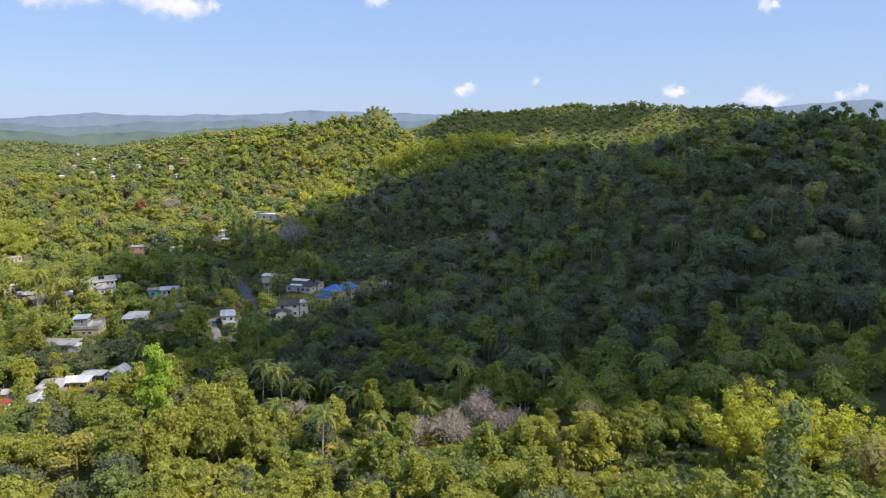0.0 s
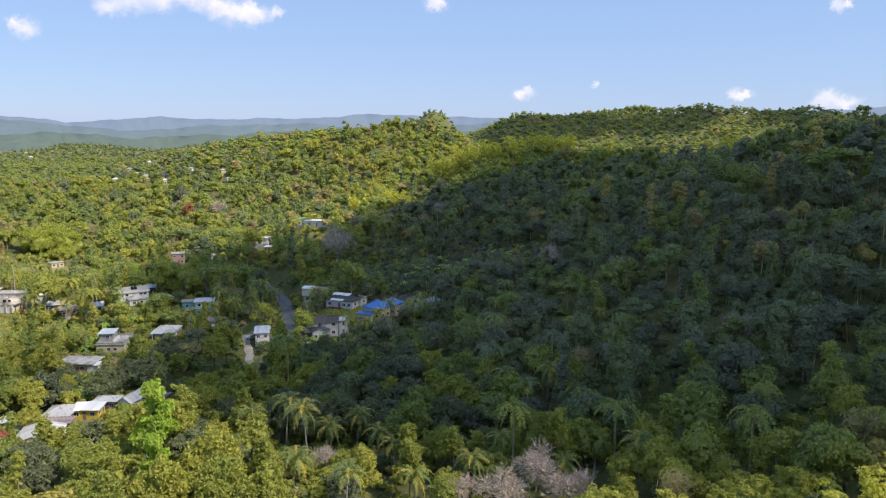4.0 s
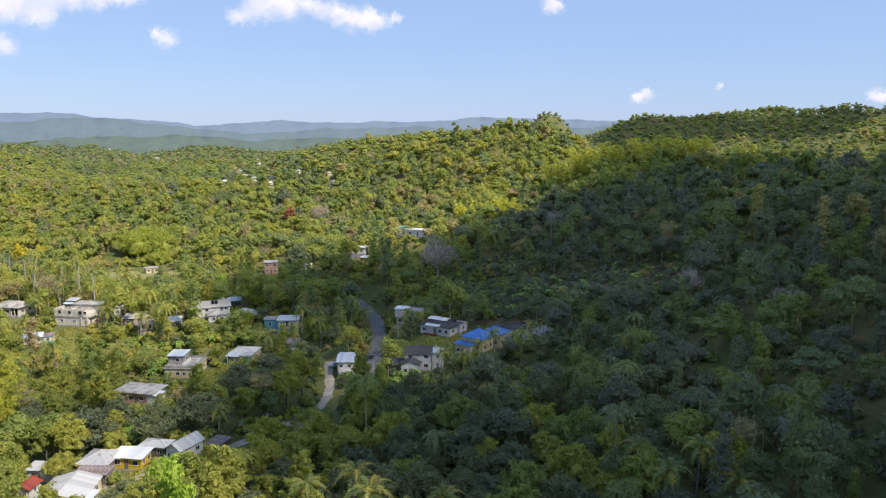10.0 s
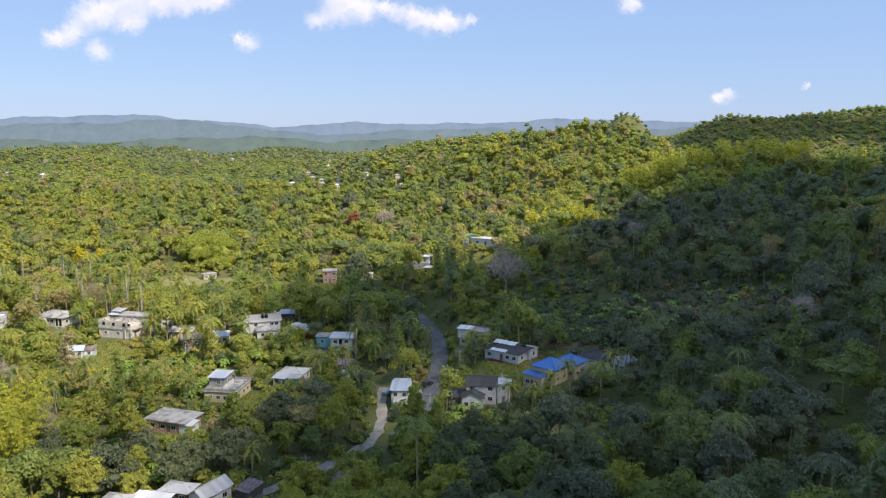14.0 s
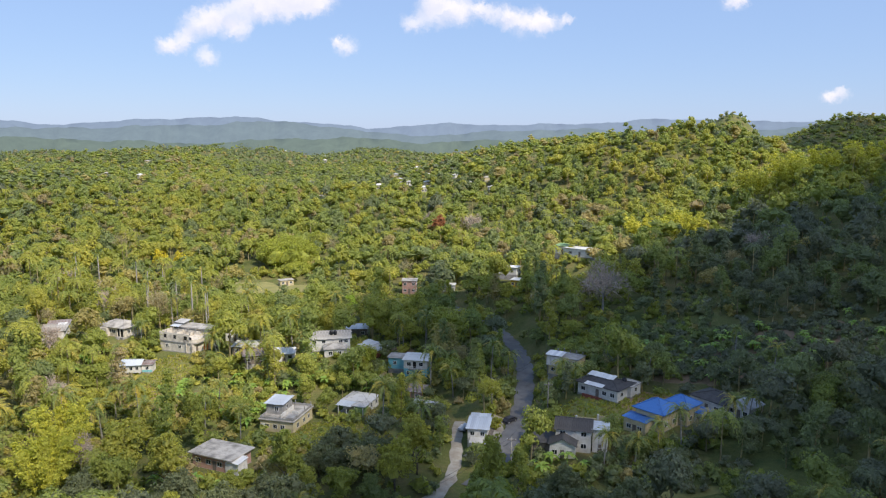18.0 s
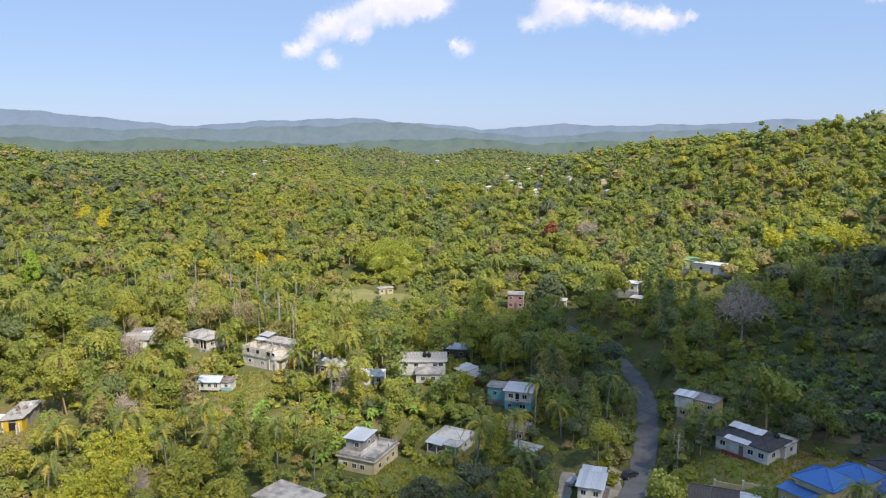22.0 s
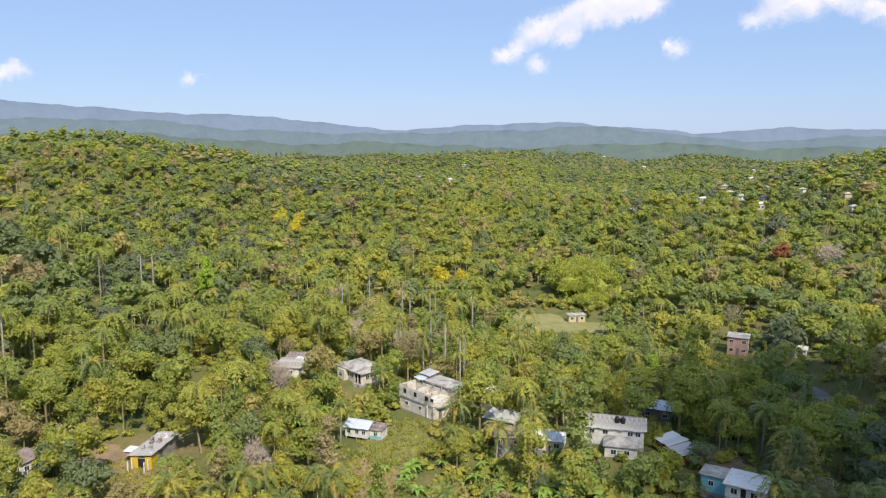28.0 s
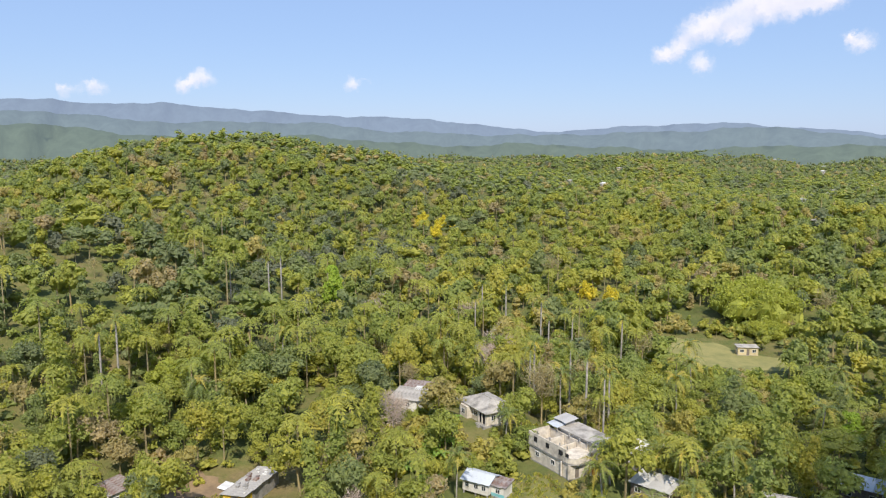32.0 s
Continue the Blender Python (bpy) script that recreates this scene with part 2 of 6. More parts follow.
# ---- ground ----
HILLS = [
    (150, 330, 110, 120, 34.0), (230, 420, 150, 160, 52.0), (30, 560, 110, 130, 46.0), (-85, 755, 100, 120, 46.5), (-200, 840, 130, 140, 44.0), (-340, 880, 130, 140, 28.0),
    (-142, 1600, 66, 120, 102.0), (20, 1400, 160, 200, 49.0), (200, 1370, 180, 200, 54.0), (390, 1290, 180, 200, 58.0), (540, 1180, 170, 200, 54.0), (130, 900, 200, 200, 38.0),
    (60, 270, 70, 70, 10.7), (-380, 180, 110, 100, 30.0), (-640, 300, 180, 190, 42.0), (-800, 340, 190, 200, 40.0), (-650, 620, 260, 220, 22.0),
    (-300, 640, 180, 180, 14.0), (-1000, 1000, 300, 300, 26.0), (-225, 280, 45, 45, 5.7), (30, 80, 70, 60, 16.1), (0, 0, 90, 60, 20.9), (-145, 310, 30, 30, 2.4),
    (-100, 420, 70, 70, 5.8), (-70, 140, 40, 40, 8.7), (130, 150, 80, 80, 18.3), (-470, 420, 110, 110, -6.0), (0, 400, 90, 90, 11.1),
    # knolls along the far crest
    (14, 1384, 30, 48, 13), (51, 1393, 28, 46, 9), (214, 1367, 24, 42, 6), (248, 1361, 26, 44, 9), (292, 1353, 24, 42, 5), (338, 1331, 30, 48, 12), (375, 1311, 26, 44, 7), (405, 1292, 24, 42, 6), (442, 1269, 26, 44, 2), (475, 1246, 24, 42, 8), (497, 1226, 26, 44, 8), (570, 1171, 32, 50, 15), (602, 1144, 32, 50, 15),
]
# levelled yards: x, y, height, radius
YARDS = [
    (-130, 265, 2.0, 13), (-120, 310, 3.6, 11), (-121, 283, 1.0, 11), (-84, 278, 1.4, 9), (-127, 237, 3.6, 12), (-145, 306, 9.2, 12),
    (-210, 282, 12, 13), (-224, 270, 12.4, 12), (-186, 288, 8.9, 15), (-189, 268, 5.9, 11), (-211, 229, 5.0, 14), (-218, 205, 6.0, 8),
    (-104, 199, 4.0, 10), (-107, 187, 3.5, 13), (-117, 188, 3.6, 8), (-97, 208, 3.6, 9), (-58, 300, 10.0, 12), (-73, 321, 7.0, 9),
    (-44, 284, 9.3, 12), (-33, 301, 10, 12), (-58, 273, 6.4, 11), (-236, 392, 3.2, 26), (-165, 395, 7.5, 12), (-105, 291, 1.6, 11), (-136, 317, 5.4, 9),
    (-98, 424, 24, 13),
]
ROAD = [(-150, 392, 5.5), (-128, 378, 5.0), (-110, 362, 4.2), (-99, 348, 3.4), (-91, 333, 2.8), (-85.5, 318, 2.3), (-81, 303, 1.9), (-77, 285, 1.6), (-74.5, 269, 1.4), (-75, 255, 1.2), (-77, 243, 1.0), (-81, 231, 0.9), (-87, 220, 0.9), (-97, 209, 1.2)]
LANE = [(-92, 286, 1.5), (-88, 275, 1.4), (-83, 264, 1.3), (-78.5, 254, 1.3)]


def land(x, y):
    """Height of the ground, for arrays."""
    x, y = np.asarray(x, float), np.asarray(y, float)
    h = np.full(x.shape, 2.0)
    for cx, cy, sx, sy, a in HILLS:
        h += a * np.exp(-((x - cx) / sx) ** 2 - ((y - cy) / sy) ** 2)
    r = np.hypot(x + 20, y - 100)
    far = np.clip((r - 700) / 900, 0, 1)
    h += 16 * np.clip((r - 700) / 1500, 0, 1) + far * (9 * np.sin(x / 190 + 1.3) * np.cos(y / 230 + .4) + 9 * np.sin(x / 83 + y / 131) + 8 * np.cos(y / 71 - x / 160))
    h += 1.2 * np.sin(x / 17.0 + 1) * np.cos(y / 21.0) * np.clip((r - 330) / 200, 0, 1)
    for cx, cy, z, rad in YARDS:
        w = np.exp(-(np.hypot(x - cx, y - cy) / rad) ** 4)
        h = h * (1 - w) + z * w
    for line, half in ((ROAD, 7.0), (LANE, 5.0)):
        near, zz = np.full(x.shape, 1e9), np.zeros(x.shape)
        for (ax, ay, az), (bx, by, bz) in zip(line, line[1:]):
            k = np.clip(((x - ax) * (bx - ax) + (y - ay) * (by - ay)) / ((bx - ax) ** 2 + (by - ay) ** 2), 0, 1)
            d = np.hypot(x - ax - k * (bx - ax), y - ay - k * (by - ay))
            c = d < near
            near, zz = np.where(c, d, near), np.where(c, az + k * (bz - az), zz)
        w = np.exp(-(near / half) ** 4)
        h = h * (1 - w) + zz * w
    return h


def land1(x, y):
    return float(land(np.array([x]), np.array([y]))[0])


def raw_mesh(name, v, faces, mat, smooth=False, hue=None):
    """A mesh from arrays of corners and of triangles or quads."""
    me = bpy.data.meshes.new(name)
    v, faces = np.asarray(v, np.float32), np.asarray(faces, np.int32)
    k = faces.shape[1]
    me.vertices.add(len(v))
    me.vertices.foreach_set("co", v.ravel())
    me.loops.add(faces.size)
    me.loops.foreach_set("vertex_index", faces.ravel())
    me.polygons.add(len(faces))
    me.polygons.foreach_set("loop_start", np.arange(0, faces.size, k, dtype=np.int32))
    me.polygons.foreach_set("use_smooth", np.full(len(faces), smooth))
    if hue is not None:
        me.attributes.new("hue", "FLOAT", "POINT").data.foreach_set("value", np.asarray(hue, np.float32))
    me.materials.append(mat)
    me.update(calc_edges=True)
    return me


def spread(lo, hi, dense_lo, dense_hi, step, grow=1.07):
    mid = list(np.arange(dense_lo, dense_hi + step, step))
    s, p, up = step, mid[-1], []
    while p < hi:
        s *= grow
        p += s
        up.append(p)
    s, p, dn = step, mid[0], []
    while p > lo:
        s *= grow
        p -= s
        dn.append(p)
    return np.array(dn[::-1] + mid + up)


gx, gy = spread(-4600, 4600, -260, 160, 3.0), spread(-4600, 4600, 60, 460, 3.0)
GX, GY = np.meshgrid(gx, gy)
gv = np.stack([GX.ravel(), GY.ravel(), land(GX.ravel(), GY.ravel())], 1)
ii = np.arange(len(gx) * len(gy)).reshape(len(gy), len(gx))
gf = np.stack([ii[:-1, :-1].ravel(), ii[:-1, 1:].ravel(), ii[1:, 1:].ravel(), ii[1:, :-1].ravel()], 1)
tagged(new("ground", raw_mesh("ground", gv, gf, M_ground, True)), "brown and green earth of a wooded valley", "ground", kind="structure")


def strip(name, line, width, mat, label, category, lift=0.16, rag=0.5):
    """A ribbon laid on the ground along a line, with uneven edges."""
    pts = []
    for (ax, ay, _), (bx, by, _) in zip(line, line[1:]):
        n = max(2, int(math.hypot(bx - ax, by - ay) / 2))
        pts += [(ax + (bx - ax) * k / n, ay + (by - ay) * k / n) for k in range(n)]
    pts = np.array(pts + [line[-1][:2]])
    for _ in range(6):
        pts[1:-1] = pts[1:-1] * .5 + (pts[:-2] + pts[2:]) * .25
    d = np.gradient(pts, axis=0)
    d /= np.linalg.norm(d, axis=1)[:, None]
    nrm = np.stack([-d[:, 1], d[:, 0]], 1)
    rows = []
    for s in (-1, -.55, 0, .55, 1):
        off = s * (width / 2 + (rag * (np.sin(np.arange(len(pts)) * 1.7 + s) * .5 + np.random.rand(len(pts)) - .5) if abs(s) == 1 else 0))
        p = pts + nrm * np.asarray(off)[..., None]
        rows.append(np.column_stack([p, land(p[:, 0], p[:, 1]) + lift + .06 * (1 - s * s)]))
    v, n = np.concatenate(rows), len(pts)
    f = [(a * n + i, a * n + i + 1, (a + 1) * n + i + 1, (a + 1) * n + i) for a in range(4) for i in range(n - 1)]
    return tagged(new(name, raw_mesh(name, v, np.array(f)[:, ::-1], mat, True)), label, category, kind="structure")


def patch(name, x, y, rx, ry, turn, mat, label, category, lift=0.1):
    """An uneven patch of another surface laid on the ground."""
    rings, n, t = 7, 40, radians(turn)
    v = [(x, y, land1(x, y) + lift)]
    for k in range(1, rings + 1):
        for i in range(n):
            a = 2 * math.pi * i / n
            w = 1 + .16 * math.sin(3 * a + x) + .1 * math.sin(7 * a + y) + .07 * math.sin(11 * a)
            px, py = rx * w * k / rings * math.cos(a), ry * w * k / rings * math.sin(a)
            qx, qy = x + px * math.cos(t) - py * math.sin(t), y + px * math.sin(t) + py * math.cos(t)
            v.append((qx, qy, land1(qx, qy) + lift * (1 if k < rings else -1)))
    f = [(0, 1 + i, 1 + (i + 1) % n, 1 + (i + 1) % n) for i in range(n)]
    me = bpy.data.meshes.new(name)
    faces = [q[:3] for q in f] + [(1 + (k - 1) * n + i, 1 + k * n + i, 1 + k * n + (i + 1) % n, 1 + (k - 1) * n + (i + 1) % n) for k in range(1, rings) for i in range(n)]
    me.from_pydata(v, [], faces)
    me.materials.append(mat)
    me.shade_smooth()
    return tagged(new(name, me), label, category, kind="structure")


strip("road", ROAD[:10], 5.2, M_road, "patched grey asphalt village road", "road", 0.2)
strip("lane", LANE[:3] + [(-80, 254, 0), (-80, 246, 0), (-83, 237, 0), (-86.5, 227, 0), (-92, 217, 0), (-98, 209, 0)], 2.8, M_marl, "rutted white marl lane winding below the shop", "lane", 0.25, .5)
strip("verge", [(-83, 292, 0), (-81, 280, 0), (-80.5, 268, 0)], 4.0, M_marl, "white marl verge along the road", "verge", 0.14, 1.2)
patch("field", -238, 391, 24, 14, 20, plain("straw_grass", (.30, .27, .10), .95, (.20, .20, .07), .2, fine=4.0), "dry yellow grass playing field", "field")
patch("yard", -181, 273, 9, 8, 20, M_grass, "worn grass yard below the unfinished house", "lawn")
patch("yard", -60, 288, 12, 7, 20, M_lawn, "lawn of the white bungalow", "lawn")
patch("yard", -43, 300, 13, 8, -10, M_soil, "bare brown soil beside the bungalow", "soil")
patch("yard", -205, 221, 8, 6, 40, M_soil, "bare earth yard round the yellow house", "soil")
patch("yard", -96, 190, 7, 11, 15, M_marl, "pale concrete and earth yard", "yard")
patch("yard", -129, 321, 7, 6, 20, M_soil, "bare earth bank between the houses", "soil")
patch("slope", -41, 257, 17, 3.2, 22, M_grass, "grassy path across the slope", "grass")
patch("slope", -126, 601, 11, 9, 20, M_soil, "bare brown bank on the wooded hill", "soil")
patch("slope", -16, 333, 36, 17, 12, M_soil, "brown cultivated slope with crop rows", "soil")
patch("yard", -219, 219, 9, 6, 40, M_soil, "tan earth track beside the yellow house", "soil")
patch("slope", -172, 258, 14, 9, 30, M_soil, "cleared slope with dry red-brown growth", "soil")
patch("slope", -144, 262, 13, 9, 15, M_lawn, "open green slope above the cream house", "lawn")
patch("slope", -113, 262, 13, 9, 10, M_lawn, "green clearing below the houses", "lawn")


def ridge(name, r, profile, depth, mat, seed, rough):
    """A far range of hills as a bowed strip with a crest, a near foot and a far foot; profile: (degrees left, degrees up)."""
    az = np.linspace(-75, 150, 900)
    up = np.interp(az, [p[0] for p in profile], [p[1] for p in profile])
    g = np.random.RandomState(seed)
    bumps = sum(np.sin(az * f + g.rand() * 9) * rough / f ** .75 for f in (.35, .8, 1.7, 3.6, 7.5, 16))
    top = 78 + r * np.tan(np.radians(up + bumps * .5))
    a = np.radians(az)
    rows = []
    for k, fall in ((-1.0, 0.0), (-.6, .35), (-.25, .8), (0, 1.0), (.5, .5), (1, 0)):
        rr = r + depth * k + (60 * np.sin(az * .9 + k * 3) + 40 * np.sin(az * 2.7 + k * 5)) * (abs(k) < 1)
        z = -25 + (top + 25) * fall + (7 * np.sin(az * 1.3 + k * 7) + 4 * np.sin(az * 3.1 + k * 11)) * (0 < abs(k) < 1)
        rows.append(np.stack([-20 - np.sin(a) * rr, 100 + np.cos(a) * rr, z], 1))
    v, n = np.concatenate(rows), len(az)
    f = [(k * n + i, k * n + i + 1, (k + 1) * n + i + 1, (k + 1) * n + i) for k in range(5) for i in range(n - 1)]
    return tagged(new(name, raw_mesh(name, v, np.array(f), mat, True)), "hazy wooded hills on the horizon", "hills", kind="structure")


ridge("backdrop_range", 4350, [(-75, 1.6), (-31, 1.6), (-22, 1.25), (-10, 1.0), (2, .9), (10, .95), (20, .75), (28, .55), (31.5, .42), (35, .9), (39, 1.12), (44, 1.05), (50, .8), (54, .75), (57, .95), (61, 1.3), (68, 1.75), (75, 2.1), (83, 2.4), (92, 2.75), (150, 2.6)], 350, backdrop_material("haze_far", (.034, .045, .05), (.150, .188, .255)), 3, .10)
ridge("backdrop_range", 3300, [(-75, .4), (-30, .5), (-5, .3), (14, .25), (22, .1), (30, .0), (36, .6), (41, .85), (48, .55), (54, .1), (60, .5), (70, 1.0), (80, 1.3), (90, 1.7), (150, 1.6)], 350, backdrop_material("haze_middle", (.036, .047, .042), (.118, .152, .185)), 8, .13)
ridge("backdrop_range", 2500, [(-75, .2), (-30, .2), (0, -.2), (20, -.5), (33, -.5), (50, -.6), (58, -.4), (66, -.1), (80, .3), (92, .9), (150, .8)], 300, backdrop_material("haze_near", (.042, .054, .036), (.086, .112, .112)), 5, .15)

# ---- building helpers ----


def part(name, bm, mat, parent, label="", smooth=False):
    me = bpy.data.meshes.new(name)
    bm.normal_update()
    bm.to_mesh(me)
    bm.free()
    me.materials.append(mat)
    if smooth:
        me.shade_smooth()
    ob = new(name, me)
    ob.parent = parent
    if label:
        ob["label"] = label
    return ob


def share(name, me, parent, m=None, label=""):
    ob = new(name, me)
    ob.parent = parent
    if m is not None:
        ob.matrix_local = m
    if label:
        ob["label"] = label
    return ob


def box(x0, x1, y0, y1, z0, z1, bm=None, bevel=0.0):
    bm = bm or bmesh.new()
    v = [bm.verts.new(p) for p in ((x0, y0, z0), (x1, y0, z0), (x1, y1, z0), (x0, y1, z0), (x0, y0, z1), (x1, y0, z1), (x1, y1, z1), (x0, y1, z1))]
    for f in ((3, 2, 1, 0), (4, 5, 6, 7), (0, 1, 5, 4), (1, 2, 6, 5), (2, 3, 7, 6), (3, 0, 4, 7)):
        bm.faces.new([v[i] for i in f])
    if bevel:
        bmesh.ops.bevel(bm, geom=bm.edges[:], offset=bevel, segments=1, affect="EDGES")
    return bm


def prism(outline, z0, z1, bm=None):
    """An upright block over an outline of (x, y)."""
    bm = bm or bmesh.new()
    a, b = [bm.verts.new((*p, z0)) for p in outline], [bm.verts.new((*p, z1)) for p in outline]
    bm.faces.new(a[::-1])
    bm.faces.new(b)
    for i in range(len(a)):
        j = (i + 1) % len(a)
        bm.faces.new((a[i], a[j], b[j], b[i]))
    return bm


def tube(points, radii, sides=6, bm=None):
    bm = bm or bmesh.new()
    rings = []
    for i, (p, r) in enumerate(zip(points, radii)):
        p = Vector(p)
        d = (Vector(points[min(i + 1, len(points) - 1)]) - Vector(points[max(i - 1, 0)])).normalized()
        u = d.orthogonal().normalized()
        w = d.cross(u)
        rings.append([bm.verts.new(p + (u * math.cos(2 * math.pi * k / sides) + w * math.sin(2 * math.pi * k / sides)) * r) for k in range(sides)])
    for a, b in zip(rings, rings[1:]):
        for k in range(sides):
            bm.faces.new((a[k], a[(k + 1) % sides], b[(k + 1) % sides], b[k]))
    bm.faces.new(rings[0][::-1])
    bm.faces.new(rings[-1])
    return bm


def empty(name, x, y, z, turn, label, category, group=""):
    ob = new(name)
    ob.matrix_world = pose(x, y, z, 0, 0, turn)
    return tagged(ob, label, category, group)


def on_wall(side, w, d, u, z, out=0.0):
    """The pose on a wall of a w x d block: x along the wall, y inwards, z up."""
    if side == "f":
        return pose(u, -d / 2 - out, z)
    if side == "b":
        return pose(-u, d / 2 + out, z, 0, 0, 180)
    if side == "r":
        return pose(w / 2 + out, u, z, 0, 0, 90)
    return pose(-w / 2 - out, -u, z, 0, 0, -90)


def window(parent, side, w, d, u, z, ww=1.1, wh=1.0, frame_mat=None, bars=1, shift=(0, 0)):
    m = pose(shift[0], shift[1], 0) @ on_wall(side, w, d, u, z)
    bm, b = bmesh.new(), 0.09
    box(-ww / 2, ww / 2, -.07, .03, -b, 0, bm)
    box(-ww / 2, ww / 2, -.07, .03, wh, wh + b, bm)
    box(-ww / 2 - b, -ww / 2, -.07, .03, -b, wh + b, bm)
    box(ww / 2, ww / 2 + b, -.07, .03, -b, wh + b, bm)
    for k in range(bars):
        x = -ww / 2 + ww * (k + 1) / (bars + 1)
        box(x - .03, x + .03, -.05, .02, 0, wh, bm)
    f = part("window_frame", bm, frame_mat or M_trim, parent)
    f.matrix_local = m
    part("pane", box(-ww / 2, ww / 2, -.025, .02, 0, wh), M_glass, f, "dark window glass")
    return f


def door(parent, side, w, d, u, z, mat, dw=.95, dh=2.05, shift=(0, 0)):
    ob = part("door", box(-dw / 2, dw / 2, -.06, .02, 0, dh, bevel=.02), mat, parent)
    ob.matrix_local = pose(shift[0], shift[1], 0) @ on_wall(side, w, d, u, z)
    part("handle", box(dw / 2 - .16, dw / 2 - .08, -.11, -.06, .98, 1.06), M_black, ob)
    return ob


def sheets(parent, name, x0, x1, y0, y1, za, zb, mat, along="x", thick=.05, step=.95, seed=1):
    """A roof plane of overlapping sheets that rises from za (at y0 or x0) to zb; each sheet is laid a little unevenly."""
    g = random.Random(seed)
    a0, a1, s0, s1 = (x0, x1, y0, y1) if along == "x" else (y0, y1, x0, x1)
    n = max(2, round(abs(a1 - a0) / step))
    run, width = s1 - s0, (a1 - a0) / n
    length, tilt = math.hypot(run, zb - za), math.atan2(zb - za, abs(run))
    bm = bmesh.new()
    k = 4
    for i in range(k):          # shallow corrugation across the sheet
        u0, u1 = width * 1.06 * i / k, width * 1.06 * (i + 1) / k
        h0, h1 = .03 * (i % 2), .03 * ((i + 1) % 2)
        v = [bm.verts.new(p) for p in ((u0, 0, h0), (u1, 0, h1), (u1, length, h1), (u0, length, h0), (u0, 0, h0 + thick), (u1, 0, h1 + thick), (u1, length, h1 + thick), (u0, length, h0 + thick))]
        for f in ((3, 2, 1, 0), (4, 5, 6, 7), (0, 1, 5, 4), (2, 3, 7, 6), (3, 0, 4, 7), (1, 2, 6, 5)):
            bm.faces.new([v[j] for j in f])
    me = bpy.data.meshes.new(name)
    bm.normal_update()
    bm.to_mesh(me)
    bm.free()
    me.materials.append(mat)
    flip = run < 0
    for i in range(n):
        if along == "x":
            m = pose(a0 + width * (i + 1 if flip else i), s0, za + .006 * (i % 2), 0, 0, 180 if flip else 0)
        else:
            m = pose(s0, a0 + width * (i if flip else i + 1), za + .006 * (i % 2), 0, 0, 90 if flip else -90)
        share(name, me, parent, m @ Matrix.Rotation(tilt, 4, "X") @ pose(0, g.uniform(-.12, .12), 0, 0, 0, g.uniform(-.8, .8)))


def gable(parent, w, d, z, rise, mat, over=.45, axis="x", seed=1, gable_mat=None, shift=(0, 0)):
    """A ridged roof of sheets; axis: the way the ridge runs."""
    bm = bmesh.new()
    W, D = (w, d) if axis == "x" else (d, w)
    o = [(-W / 2, -D / 2 + .03), (-W / 2, D / 2 - .03)]
    a = [bm.verts.new(p) for p in ((-W / 2 + .02, -D / 2, z), (-W / 2 + .02, D / 2, z), (-W / 2 + .02, 0, z + rise - .06), (W / 2 - .02, -D / 2, z), (W / 2 - .02, D / 2, z), (W / 2 - .02, 0, z + rise - .06))]
    for f in ((2, 1, 0), (3, 4, 5), (0, 1, 4, 3), (0, 3, 5, 2), (1, 2, 5, 4)):
        bm.faces.new([a[i] for i in f])
    roof = part("roof", bm, gable_mat or M_white, parent)
    roof.matrix_local = pose(shift[0], shift[1], 0, 0, 0, 0 if axis == "x" else 90)
    drop = rise * over / (D / 2)
    sheets(roof, "sheet", -W / 2 - over, W / 2 + over, -D / 2 - over, 0, z - drop + .02, z + rise + .02, mat, "x", seed=seed)
    sheets(roof, "sheet", -W / 2 - over, W / 2 + over, D / 2 + over, 0, z - drop + .02, z + rise + .02, mat, "x", seed=seed + 1)
    part("ridge_cap", box(-W / 2 - over, W / 2 + over, -.16, .16, z + rise + .07, z + rise + .13), mat, roof)
    return roof


def hip(parent, w, d, z, rise, mat, over=.5, shift=(0, 0), label=""):
    """A roof sloping to all four sides, with a boxed eave."""
    W, D = w / 2 + over, d / 2 + over
    r = abs(W - D)
    ends = ((-r, 0), (r, 0)) if W >= D else ((0, -r), (0, r))
    bm = bmesh.new()
    a = [bm.verts.new((x, y, z - .12)) for x, y in ((-W, -D), (W, -D), (W, D), (-W, D))]
    b = [bm.verts.new((x, y, z + .03)) for x, y in ((-W, -D), (W, -D), (W, D), (-W, D))]
    t = [bm.verts.new((*e, z + rise)) for e in ends]
    bm.faces.new(a[::-1])
    for i in range(4):
        bm.faces.new((a[i], a[(i + 1) % 4], b[(i + 1) % 4], b[i]))
    if W >= D:
        for f in ((b[0], b[1], t[1], t[0]), (b[1], b[2], t[1]), (b[2], b[3], t[0], t[1]), (b[3], b[0], t[0])):
            bm.faces.new(f)
    else:
        for f in ((b[0], b[1], t[0]), (b[1], b[2], t[1], t[0]), (b[2], b[3], t[1]), (b[3], b[0], t[0], t[1])):
            bm.faces.new(f)
    roof = part("roof", bm, mat, parent, label)
    roof.matrix_local = pose(shift[0], shift[1], 0)
    for i, (x, y) in enumerate(((-W, -D), (W, -D), (W, D), (-W, D))):
        e = t[0] if False else ends[0 if (x < 0 if W >= D else y < 0) else 1]
        part("hip_cap", tube([(x, y, z + .05), (e[0], e[1], z + rise + .03)], [.09, .09], 5), mat, roof)
    part("ridge_cap", tube([(ends[0][0], ends[0][1], z + rise + .04), (ends[1][0] + .01, ends[1][1], z + rise + .04)], [.1, .1], 5), mat, roof)
    return roof


